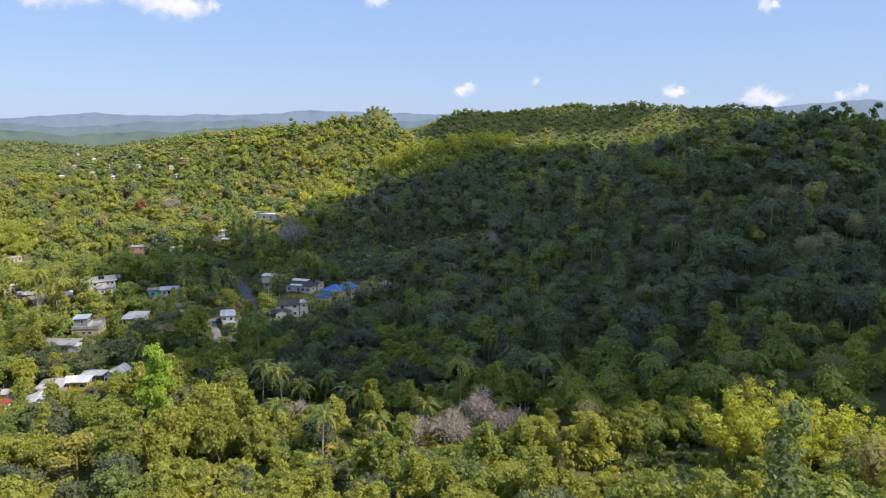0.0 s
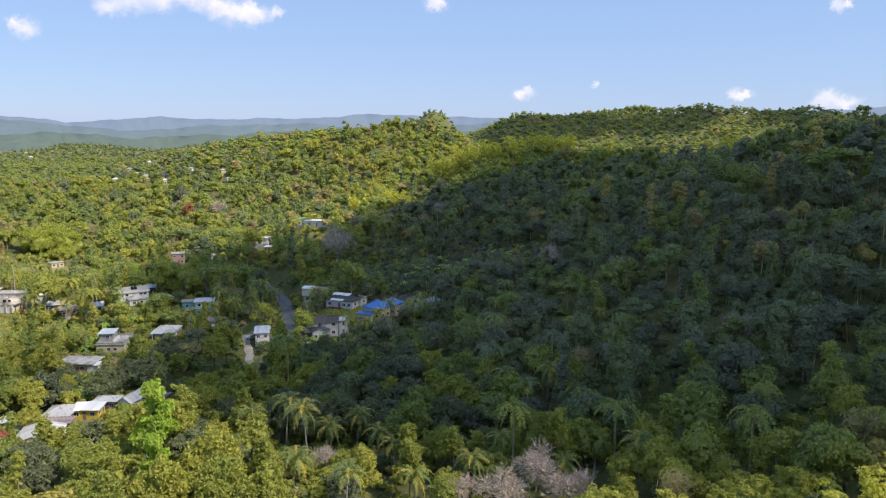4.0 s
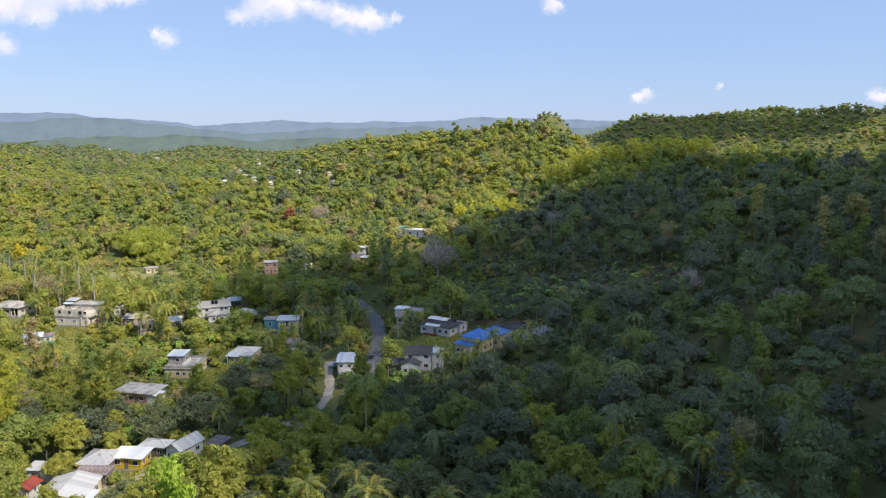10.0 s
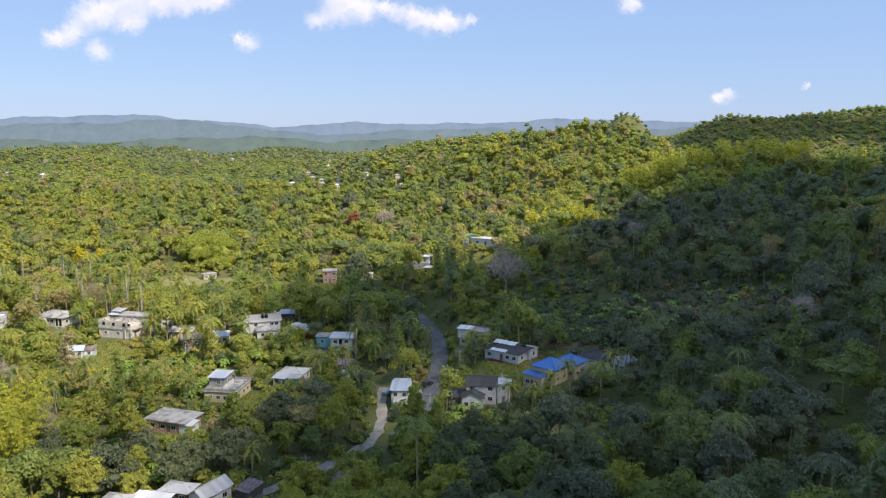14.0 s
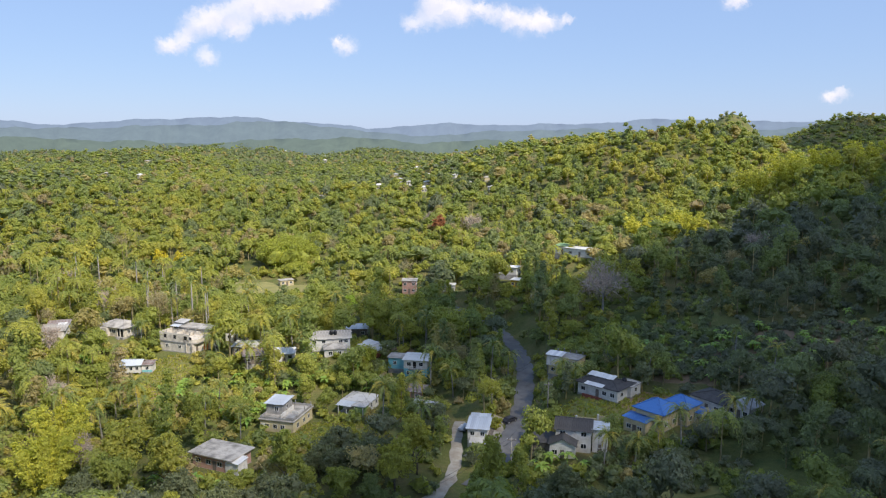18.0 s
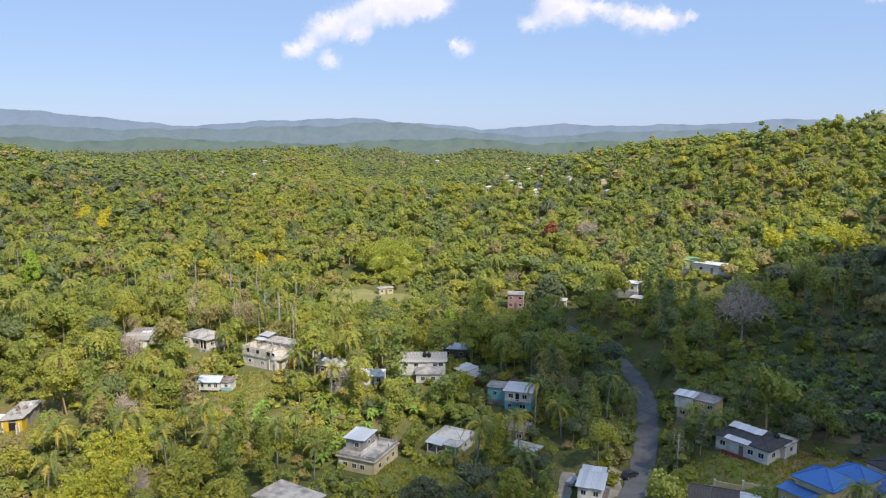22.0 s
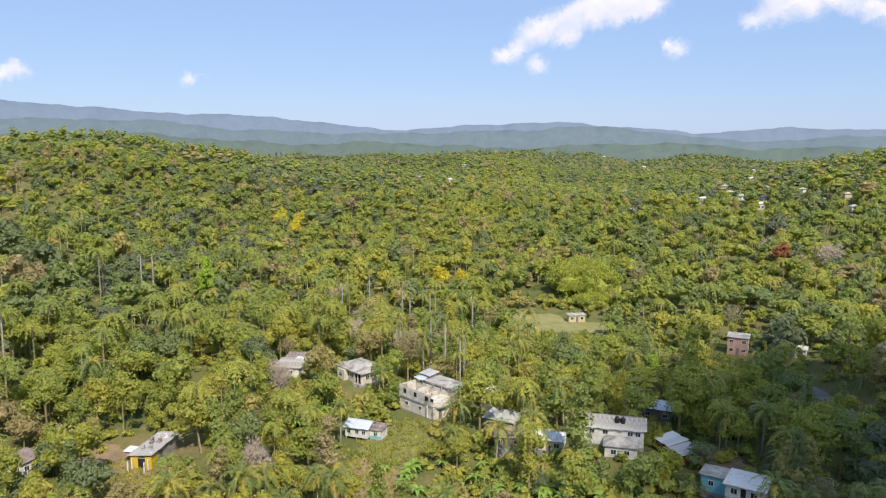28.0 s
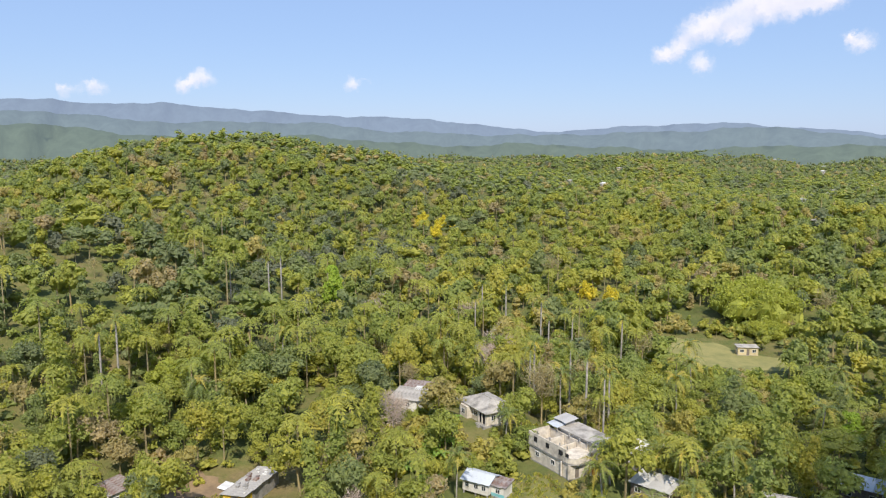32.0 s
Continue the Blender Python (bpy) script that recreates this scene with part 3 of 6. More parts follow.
def shed(parent, w, d, z0, z1, mat, over=.4, shift=(0, 0), seed=1, along="x"):
    """A single-pitch roof that rises from the front (z0) to the back (z1), or from left to right with along='y'."""
    roof = part("roof", box(shift[0] - w / 2, shift[0] + w / 2, shift[1] - d / 2, shift[1] + d / 2, min(z0, z1) - .1, min(z0, z1) - .02), M_wood, parent)
    x0, x1, y0, y1 = shift[0] - w / 2 - over, shift[0] + w / 2 + over, shift[1] - d / 2 - over, shift[1] + d / 2 + over
    if z1 < z0:
        (y0, y1) = (y1, y0) if along == "x" else (y0, y1)
        if along == "y":
            x0, x1 = x1, x0
        z0, z1 = z1, z0
    sheets(roof, "sheet", x0, x1, y0, y1, z0, z1, mat, along, seed=seed)
    return roof


def slab(parent, w, d, z, mat=None, over=.35, thick=.25, parapet=0.0, shift=(0, 0)):
    x, y = shift
    roof = part("roof", box(x - w / 2 - over, x + w / 2 + over, y - d / 2 - over, y + d / 2 + over, z, z + thick, bevel=.04), mat or M_slab, parent)
    if parapet:
        for x0, x1, y0, y1 in ((-w / 2, w / 2, -d / 2, -d / 2 + .16), (-w / 2, w / 2, d / 2 - .16, d / 2), (-w / 2, -w / 2 + .16, -d / 2 + .16, d / 2 - .16), (w / 2 - .16, w / 2, -d / 2 + .16, d / 2 - .16)):
            part("parapet", box(x + x0, x + x1, y + y0, y + y1, z + thick, z + thick + parapet), M_concrete, roof)
    return roof


def walls(parent, w, d, z0, z1, mat, shift=(0, 0), foot=2.5, label=""):
    x, y = shift
    ob = part("wall", box(x - w / 2, x + w / 2, y - d / 2, y + d / 2, z0, z1), mat, parent, label)
    if foot:
        part("foundation", box(x - w / 2 - .06, x + w / 2 + .06, y - d / 2 - .06, y + d / 2 + .06, z0 - foot, z0 - .004), M_concrete, parent)
    return ob


def tank(x, y, z, r=.6, h=1.5, label="black plastic water tank on a roof"):
    bm = tube([(0, 0, 0), (0, 0, h * .08), (0, 0, h * .5), (0, 0, h * .78), (0, 0, h * .93), (0, 0, h)], [r * .95, r, r * 1.02, r, r * .55, r * .3], 14)
    ob = new("water_tank")
    ob.matrix_world = pose(x, y, z)
    tagged(ob, label, "water tank")
    part("body", bm, M_black, ob, smooth=True)
    part("lid", tube([(0, 0, h), (0, 0, h + .09)], [r * .34, r * .3], 10), M_black, ob)
    return ob


def post(parent, x, y, z0, z1, r=.09, mat=None, name="post"):
    return part(name, box(x - r, x + r, y - r, y + r, z0, z1), mat or M_trim, parent)


# ---- houses ----
KEEP = []           # x, y, radius, how near vegetation may stand: kept open towards the flight line


def keep(x, y, r):
    KEEP.append((x, y, r))


def house_cream():
    x, y, z = -130.6, 264.6, 2.0
    keep(x, y, 8)
    h = empty("house", x, y, z, 11, "cream two-storey house with bare concrete flat roof and small upper room", "house")
    walls(h, 9, 11, 0, 3.0, M_cream)
    slab(h, 9, 11, 3.0, parapet=.55)
    walls(h, 4.4, 5.2, 3.25, 5.9, M_concrete, (-2.2, .4), 0)
    shed(h, 4.4, 5.2, 6.0, 6.35, M_paleblue, .5, (-2.2, .4), 3)
    part("partition", box(.6, .78, -4.5, 2.5, 3.26, 4.3), M_white, h)
    part("partition", box(2.4, 4.2, -1.9, -1.72, 3.26, 4.4), M_white, h)
    part("stair_block", box(2.2, 4.3, -4.9, -2.3, 3.26, 3.9), M_concrete, h)
    for u in (-2.6, -.4, 1.6):
        window(h, "f", 9, 11, u, 1.0, 1.0, 1.0)
    door(h, "f", 9, 11, -3.7, .05, M_trim)
    for u in (-3, 0.5, 3.2):
        window(h, "r", 9, 11, u, 1.0, 1.0, 1.0)
    window(h, "f", 4.4, 5.2, .6, 4.2, 1.0, 1.0, shift=(-2.2, .4))
    window(h, "r", 4.4, 5.2, 0, 4.2, .9, 1.0, shift=(-2.2, .4))
    for px in (-4.3, 0, 4.3):
        for py in (1.5, 5.2):
            if px > -4 or py < 3:
                post(h, px, py, 3.25, 4.6, .1, M_concrete, "column")


def house_teal():
    x, y, z = -117.4, 310.8, 3.5
    keep(x - 3, y, 9)
    h = empty("house", x, y, z, 17, "white and teal two-storey house with white flat roof", "house")
    walls(h, 7, 7, 0, 2.6, M_teal)
    walls(h, 7, 7, 2.604, 5.2, M_white, foot=0)
    slab(h, 7, 7, 5.2, M_zincw, .5, .18)
    walls(h, 5.2, 4.6, 1.6, 4.9, M_teal, (-6.1, 1.2), 4)
    slab(h, 5.2, 4.6, 4.9, M_slab, .4, .2, shift=(-6.1, 1.2))
    for u in (-1.9, 1.7):
        window(h, "f", 7, 7, u, 3.5, 1.1, 1.05)
        window(h, "r", 7, 7, u, 3.5, 1.0, 1.0)
    door(h, "f", 7, 7, -.2, 2.75, M_dark)
    window(h, "f", 7, 7, 1.2, .9, 1.4, 1.0)
    window(h, "f", 7, 7, -2.2, .9, .8, .9)
    window(h, "f", 5.2, 4.6, -.6, 2.9, .9, 1.0, shift=(-6.1, 1.2))
    part("balcony", box(-2.0, 2.2, -4.4, -3.5, 2.5, 2.66), M_concrete, h)
    for k in range(8):
        post(h, -1.9 + k * .57, -4.35, 2.66, 3.4, .03, M_trim, "baluster")
    part("handrail", box(-2.0, 2.2, -4.4, -4.3, 3.4, 3.48), M_trim, h)


def house_grey_roof():
    x, y, z = -120.8, 283, 1.0
    keep(x, y, 8)
    h = empty("house", x, y, z, 6, "white and pale green house with patched grey zinc roofs on posts", "house")
    walls(h, 7.6, 6.5, .5, 3.1, M_white, (0, 1.6))
    walls(h, 3.0, 2.8, .5, 2.9, M_green, (2.2, -3.0), 2)
    hip(h, 7.6, 6.5, 3.15, 1.1, M_zinc, .45, (0, 1.6))
    shed(h, 3.9, 3.0, 2.7, 3.2, M_paleblue, .35, (-2.0, -3.2), 7)
    hip(h, 3.4, 3.2, 3.0, .7, M_zinc, .35, (2.2, -2.9))
    for px in (-3.6, -1.2, 1.2, 3.6):
        post(h, px, -4.8, -.2, 2.6)
    part("porch_floor", box(-3.9, 3.9, -4.9, -1.65, .1, .46), M_concrete, h)
    for u in (-2.4, 0, 2.4):
        window(h, "f", 7.6, 6.5, u, 1.4, .9, 1.0, shift=(0, 1.6))
    for u in (-1.6, 1.6):
        window(h, "r", 7.6, 6.5, u, 1.4, .9, 1.0, shift=(0, 1.6))
    door(h, "f", 7.6, 6.5, 1.2, .52, M_wood, shift=(0, 1.6))


def shop():
    x, y, z = -83.0, 277.6, 1.3
    keep(x, y, 7)
    h = empty("shop", x, y, z, 16, "small two-storey roadside shop with pale blue zinc roofs", "shop")
    walls(h, 4.6, 6.0, 0, 5.0, M_white, (0, -1.2))
    shed(h, 4.6, 6.0, 5.0, 5.5, M_paleblue, .5, (0, -1.2), 9)
    walls(h, 4.2, 3.4, 0, 4.6, M_concrete, (-.2, 3.6))
    shed(h, 4.2, 3.4, 4.7, 5.0, M_paleblue, .4, (-.2, 3.6), 12)
    shed(h, 3.6, 2.0, 2.4, 2.8, M_zinc, .3, (.4, -5.4), 14)
    for px in (-1.2, 2.0):
        post(h, px, -6.4, -.6, 2.4)
    for u in (-1.2, 1.2):
        window(h, "f", 4.6, 6, u, 3.3, .9, .9, shift=(0, -1.2))
    window(h, "r", 4.6, 6, 0, 3.2, 1.2, .9, shift=(0, -1.2))
    door(h, "f", 4.6, 6, .2, .02, M_red, 1.2, shift=(0, -1.2))
    part("balcony", box(2.3, 3.4, -3.5, 1.5, 2.5, 2.64), M_wood, h)
    part("sign_board", box(2.35, 2.45, -.5, .9, .5, 1.6), M_blue, h, "blue sign board")


def house_flat():
    x, y, z = -127, 237.2, 3.6
    keep(x, y, 8)
    h = empty("house", x, y, z, 2, "single-storey house with weathered flat concrete roof", "house")
    walls(h, 10.5, 6.6, 0, 3.0, M_pink)
    slab(h, 10.5, 6.6, 3.0, over=.7, thick=.28)
    walls(h, 3.4, 3.0, 0, 2.6, M_white, (5.6, -2.0), 2)
    shed(h, 3.4, 3.0, 2.7, 3.0, M_zincw, .3, (5.6, -2.0), 3)
    for u in (-3.6, -.8, 2.2):
        window(h, "f", 10.5, 6.6, u, 1.1, 1.2, 1.0)
    door(h, "f", 10.5, 6.6, .8, .02, M_wood)
    window(h, "r", 10.5, 6.6, 1.2, 1.1, 1.2, 1.0)


def house_long_grey():
    x, y, z = -145.8, 306, 9.2
    keep(x, y, 9)
    h = empty("house", x, y, z, 36, "long cream house with grey shingled roof and lower front wing", "house")
    walls(h, 12.5, 6.5, 0, 3.9, M_white)
    gable(h, 12.5, 6.5, 3.9, 1.5, M_slab, .5, "x", 21)
    walls(h, 6.6, 4.8, -1.2, 1.7, M_white, (1.6, -5.5))
    hip(h, 6.6, 4.8, 1.8, 1.2, M_slab, .4, (1.6, -5.5))
    for u in (-4.6, -1.8, 3.4, 5):
        window(h, "f", 12.5, 6.5, u, 2.4, 1.0, .9)
    for u in (-1.5, 1.2):
        window(h, "f", 6.6, 4.8, u, .0, 1.0, 1.0, shift=(1.6, -5.5))
    window(h, "r", 12.5, 6.5, 0, 3.0, 1.0, 1.0)
    m = h.matrix_world @ Vector((.6, -1.6, 4.5))
    tank(m.x, m.y, m.z, .55, 1.5)
    m = h.matrix_world @ Vector((1.8, -1.6, 4.5))
    tank(m.x, m.y, m.z, .55, 1.4)


def house_red_side():
    x, y, z = -137, 317, 5.3
    keep(x, y, 6)
    h = empty("house", x, y, z, -18, "low house with white zinc roof and red side wall", "house")
    walls(h, 9.5, 4.8, 0, 2.6, M_red)
    shed(h, 4.6, 4.8, 2.7, 3.4, M_zincw, .4, (-2.4, 0), 5)
    shed(h, 4.9, 4.8, 2.5, 3.1, M_zinc, .4, (2.3, 0), 8)
    for u in (-3, 0, 3):
        window(h, "f", 9.5, 4.8, u, 1.0, 1.0, 1.0)
    m = h.matrix_world @ Vector((-2.0, -2.9, -.2))
    tank(m.x, m.y, m.z, .6, 1.9, "black plastic water tank beside a house wall")


def house_hip_white():
    x, y, z = -209.6, 282.6, 12.0
    keep(x, y, 9)
    h = empty("house", x, y, z, 3, "white bungalow with weathered concrete hip roof and porch", "house")
    walls(h, 10.8, 7.6, 0, 2.9, M_aged)
    hip(h, 10.8, 7.6, 3.0, 1.5, M_slab, .65, label="stained grey concrete roof")
    walls(h, 3.0, 1.2, -.3, 2.7, M_aged, (-2.2, -4.4))
    for u in (-4.4, -.6, 1.0):
        window(h, "f", 10.8, 7.6, u, 1.1, 1.2, 1.05)
    window(h, "f", 3.0, 1.2, 0, .9, 1.2, 1.0, shift=(-2.2, -4.4))
    for u in (-2, 1.6):
        window(h, "r", 10.8, 7.6, u, 1.1, 1.1, 1.0)
        window(h, "l", 10.8, 7.6, u, 1.1, 1.1, 1.0)
    # dark panel on the closed wall, painted as the porch's shade
    part("porch_shade_panel", box(2.6, 5.2, -3.84, -3.8, .2, 2.6), M_dark, h, "dark panel painted as porch shade")
    for px in (2.6, 3.9, 5.3):
        post(h, px, -4.0, 0, 2.9, .12, M_aged, "column")
    part("porch_floor", box(2.4, 5.6, -4.8, -3.86, -.8, .12), M_concrete, h)
    for k in range(3):
        part("step", box(3.1, 4.4, -5.1 - k * .3, -4.8 - k * .3, -.8, -.1 - k * .18), M_concrete, h)


def house_rusty():
    x, y, z = -224.2, 270.8, 12.4
    keep(x, y, 8)
    h = empty("house", x, y, z, 42, "white house under patched rusty zinc roofs", "house")
    walls(h, 6.4, 11, 0, 2.5, M_white)
    shed(h, 6.4, 6.2, 2.7, 3.3, M_slab, .5, (0, -2.4), 5)
    shed(h, 6.0, 4.6, 3.0, 3.5, M_rusty, .4, (.2, 3.3), 8)
    shed(h, 2.4, 2.0, 3.2, 3.4, M_zincw, .1, (1.6, 1.2), 9)
    for u in (-2, 1):
        window(h, "f", 6.4, 11, u, 1.0, .9, .9)
    for u in (-3.6, -1, 2):
        window(h, "r", 6.4, 11, u, 1.0, 1.0, .9)
    door(h, "r", 6.4, 11, 4, .02, M_wood)


def rounded(w, d, r, n=7, x=0.0, y=0.0):
    """A block's outline with its two right corners rounded."""
    o = [(x - w / 2, y - d / 2)]
    o += [(x + w / 2 - r + r * math.sin(a), y - d / 2 + r - r * math.cos(a)) for a in np.linspace(0, math.pi / 2, n)]
    o += [(x + w / 2 - r + r * math.cos(a), y + d / 2 - r + r * math.sin(a)) for a in np.linspace(0, math.pi / 2, n)]
    return o + [(x - w / 2, y + d / 2)]


def house_unfinished():
    x, y, z = -185.8, 287.8, 8.9
    keep(x, y, 10)
    h = empty("house", x, y, z, 4, "large unfinished grey-white concrete house with rounded balconies and open rooms", "house")
    walls(h, 12.5, 5.6, 0, 2.9, M_aged, (-.6, -2.2))
    part("upper_wall", prism(rounded(13.6, 5.8, 2.0, x=-.2, y=-2.3), 2.904, 3.2), M_concrete, h, "rounded floor slab")
    for x0, x1, y0, y1, zt in ((-6.9, 4.6, -5.2, -5.02, 5.8), (-6.9, -6.72, -5.02, .4, 5.8), (-6.7, 4.5, .4, .58, 5.4), (-2.4, -2.2, -5, .3, 5.2), (1.2, 1.38, -5, .3, 5.0)):
        part("upper_wall", box(x0, x1, y0, y1, 3.2, zt), M_aged, h)
    part("balcony_wall", prism(rounded(4.6, 5.8, 2.2, x=4.4, y=-2.3), 3.2, 4.3), M_aged, h, "rounded balcony parapet")
    walls(h, 11, 4.6, 0, 3.0, M_aged, (1.4, 3.2))
    part("upper_wall", prism(rounded(11.6, 4.8, 1.9, x=1.8, y=3.3), 3.0, 6.0), M_aged, h)
    part("roof", prism(rounded(12.3, 5.5, 2.2, x=1.9, y=3.3), 6.0, 6.26), M_slab, h, "rounded flat concrete roof")
    walls(h, 3.0, 2.6, 3.0, 6.9, M_concrete, (-5.4, 3.6), 0)
    shed(h, 3.0, 2.6, 7.0, 7.4, M_zinc, .5, (-5.4, 3.6), 3)
    shed(h, 2.6, 2.0, 6.2, 6.5, M_paleblue, .4, (-5.8, 1.4), 6)
    for u in (-3.6, 1.2):
        window(h, "f", 12.5, 5.6, u, 1.2, 1.0, .9, shift=(-.6, -2.2))
    # dark panels on the closed wall, painted as shade of open rooms
    for u in (-4.6, -.9, 3.0):
        part("hole_panel", box(u - .55, u + .45, -5.23, -5.19, 4.1, 5.2), M_dark, h)
    for u in (3.2, 4.9):
        part("hole_panel", box(u - .5, u + .5, -5.22, -5.19, 4.35, 5.1), M_dark, h)
    for px, py in ((5.6, -5.3), (3.4, -5.3), (6.4, -.2), (6.5, 1.2)):
        post(h, px, py, 0, 3.0, .14, M_aged, "column")
    for k, px in enumerate((-4.4, -.6, 2.4, 4.6)):
        post(h, px, .3, 5.3, 6.1, .12, M_concrete, "column")
        post(h, px, -4.9, 5.7, 6.4, .1, M_concrete, "column")
    part("shop_front", box(5.0, 7.2, -.1, 0.1, .1, 2.4), plain("orange_paint", (.62, .20, .05), .7), h, "orange and green painted shop front")
    part("shop_front", box(5.0, 7.2, -.16, -.1, 2.0, 2.4), M_green, h)
    for u in (-2, 1):
        window(h, "r", 14.6, 4.8, u + 3.3, 4.2, .9, 1.0, shift=(.3, 0))
    door(h, "r", 12.5, 5.6, -1, .02, M_wood, shift=(-.6, -2.2))
    for k in range(7):
        part("rubble", box(2.0 + (k * 1.37) % 4, 2.5 + (k * 1.37) % 4, -4 + (k * .77) % 3.6, -3.6 + (k * .77) % 3.6, 3.2, 3.4 + (k % 3) * .16), M_concrete, h)
    m = h.matrix_world @ Vector((-3.6, 4.4, 3.0))
    tank(m.x, m.y, m.z, .7, 1.6)


def house_blue_small():
    x, y, z = -189, 268.6, 5.8
    keep(x, y, 7)
    h = empty("house", x, y, z, 30, "small pale wooden house with blue-grey zinc roof on stilts", "house")
    walls(h, 5.6, 4.6, .8, 3.2, M_white, foot=0)
    gable(h, 5.6, 4.6, 3.2, .9, M_paleblue, .4, "x", 31)
    walls(h, 2.8, 3.4, .6, 2.7, M_white, (4.4, .4), 2)
    part("band", box(3.0, 5.82, -1.34, -1.303, .7, 1.3), M_teal, h, "teal painted board")
    shed(h, 2.8, 3.4, 2.8, 3.2, M_rusty, .3, (4.4, .4), 9)
    for px in (-2.6, 0, 2.6):
        for py in (-2.1, 2.1):
            post(h, px, py, -1.5, .8, .12, M_concrete, "stilt")
    for u in (-1.8, .2, 1.9):
        window(h, "f", 5.6, 4.6, u, 1.7, .8, .9)
    window(h, "l", 5.6, 4.6, 0, 1.7, .9, .9)
    window(h, "f", 2.8, 3.4, 0, 1.4, .8, .8, shift=(4.4, .4))


def house_yellow_long():
    x, y, z = -210, 229, 5.0
    keep(x, y, 9)
    h = empty("house", x, y, z, 133, "long low yellow house with stained grey roof", "house")
    walls(h, 12, 4.6, 0, 2.8, M_concrete)
    for y0, y1 in ((-2.36, -.9), (.7, 2.36)):
        part('front_wall', box(-6.2, -6.02, y0, y1, 0, 2.8), M_yellow, h, 'bright yellow end wall')
    part('front_wall', box(-6.02, -3.6, -2.36, -2.31, 0, 2.8), M_yellow, h, 'bright yellow end wall')
    part('front_wall', box(-6.02, -3.6, 2.31, 2.36, 0, 2.8), M_yellow, h, 'bright yellow end wall')
    # dark panel set between the yellow walls, painted as the entrance's shade
    part('entrance_panel', box(-6.1, -6.03, -.9, .7, 0, 2.2), M_dark, h, 'dark panel painted as shade in an arched entrance')
    shed(h, 12, 4.6, 3.3, 2.9, M_mottled, .5, (0, 0), 4)
    for k in range(16):
        a, b = -5.4 + (k * 3.37) % 10.6, -1.9 + (k * 1.71) % 3.6
        part("debris", box(a, a + .4 + (k % 3) * .35, b, b + .3 + (k % 4) * .2, 3.2, 3.36 + (k % 3) * .08), (M_zincw, M_concrete, M_rusty)[k % 3], h)
    shed(h, 2.6, 3.0, 2.6, 2.9, M_zincw, .2, (-3, 3.2), 5)
    for u in (-4, -1, 2.2):
        window(h, "b", 12, 4.6, u, 1.0, 1.0, 1.0)
    door(h, "l", 12, 4.6, .6, .02, M_wood)
    window(h, "l", 12, 4.6, -1.2, 1.0, .9, .9)
    for px in (-6.6, -8.2):
        post(h, px, 1.8, -.8, 2.4, .12, M_white, "column")
        post(h, px, -1.8, -.8, 2.4, .12, M_white, "column")
    part("terrace", box(-8.0, -6.23, -2.0, 2.0, -1.4, .1), M_concrete, h)
    for k in range(5):
        part("step", box(-8.35 - k * .34, -8.0 - k * .34, -.9, 1.1, -1.6, -.1 - k * .2), M_white, h)


def simple_house(x, y, z, turn, w, d, hh, wall, roof_kind, roof_mat, label, rise=1.0, over=.4, seed=1, r=None, windows=(("f", -.28), ("f", .28)), rooms=True, name="house", door_side="f"):
    keep(x, y, r or max(w, d) * .62)
    h = empty(name, x, y, z, turn, label, name.replace("_", " "))
    walls(h, w, d, 0, hh, wall)
    if roof_kind == "gable_x":
        gable(h, w, d, hh + .05, rise, roof_mat, over, "x", seed, wall)
    elif roof_kind == "gable_y":
        gable(h, w, d, hh + .05, rise, roof_mat, over, "y", seed, wall)
    elif roof_kind == "hip":
        hip(h, w, d, hh + .1, rise, roof_mat, over)
    elif roof_kind == "flat":
        slab(h, w, d, hh, roof_mat, over, .2)
    else:
        shed(h, w, d, hh + .12, hh + .12 + rise * .5, roof_mat, over, (0, 0), seed)
    for side, u in windows:
        span = w if side in "fb" else d
        for zz in ([1.0, 3.7] if hh > 4.6 else [1.0]):
            window(h, side, w, d, u * span, zz, min(1.1, span * .2), .95)
    if rooms:
        door(h, door_side, w, d, 0, .02, M_wood, .9)
    return h


house_cream()
house_teal()
house_grey_roof()
shop()
house_flat()
house_long_grey()
house_red_side()
house_hip_white()
house_rusty()
house_unfinished()
house_blue_small()
house_yellow_long()
RF = (("f", -.3), ("f", .3), ("r", -.25), ("r", .25))
simple_house(-218.6, 205, 6, 20, 6, 4.6, 2.6, M_white, "shed", M_rusty, "small white house with rusty zinc roof among trees", windows=RF, seed=3)
simple_house(-103.6, 200.6, 4.1, 7, 6.6, 4.4, 2.5, M_yellow, "shed", M_zincw, "small yellow house with white zinc roof", rise=.6, over=.6, windows=RF, seed=4)
simple_house(-109, 197.6, 4.0, 10, 6.4, 7.2, 2.5, M_wood, "hip", M_zinc, "open shed with grey hipped zinc roof", rise=1.4, windows=(("f", .2),))
simple_house(-106.6, 192.4, 3.9, 9, 6.5, 2.8, 2.1, M_wood, "shed", M_rusty, "low lean-to with rusty striped zinc roof", windows=(), rooms=False, seed=6)
simple_house(-106.4, 184.6, 3.4, 16, 9.0, 9.6, 2.7, M_cream, "gable_y", M_zinc, "wide cream building with pale patched zinc roof", rise=1.3, windows=RF, seed=7, r=8)
simple_house(-101.2, 182.0, 3.4, 16, 3.6, 6.0, 2.3, M_white, "shed", M_zincw, "white lean-to annex with small awnings", rise=.4, windows=RF, seed=8)
simple_house(-118, 191, 3.8, 12, 4.4, 3.2, 2.6, M_white, "shed", M_zinc, "tiny white house with single-pitch zinc roof", rise=.6, windows=(("f", -.2), ("r", .1)), seed=9)
simple_house(-116, 184.6, 3.5, 10, 3.4, 3.8, 2.3, M_white, "gable_y", M_redroof, "small hut with red zinc roof", rise=.8, windows=(("f", .2), ("r", 0)), seed=10)
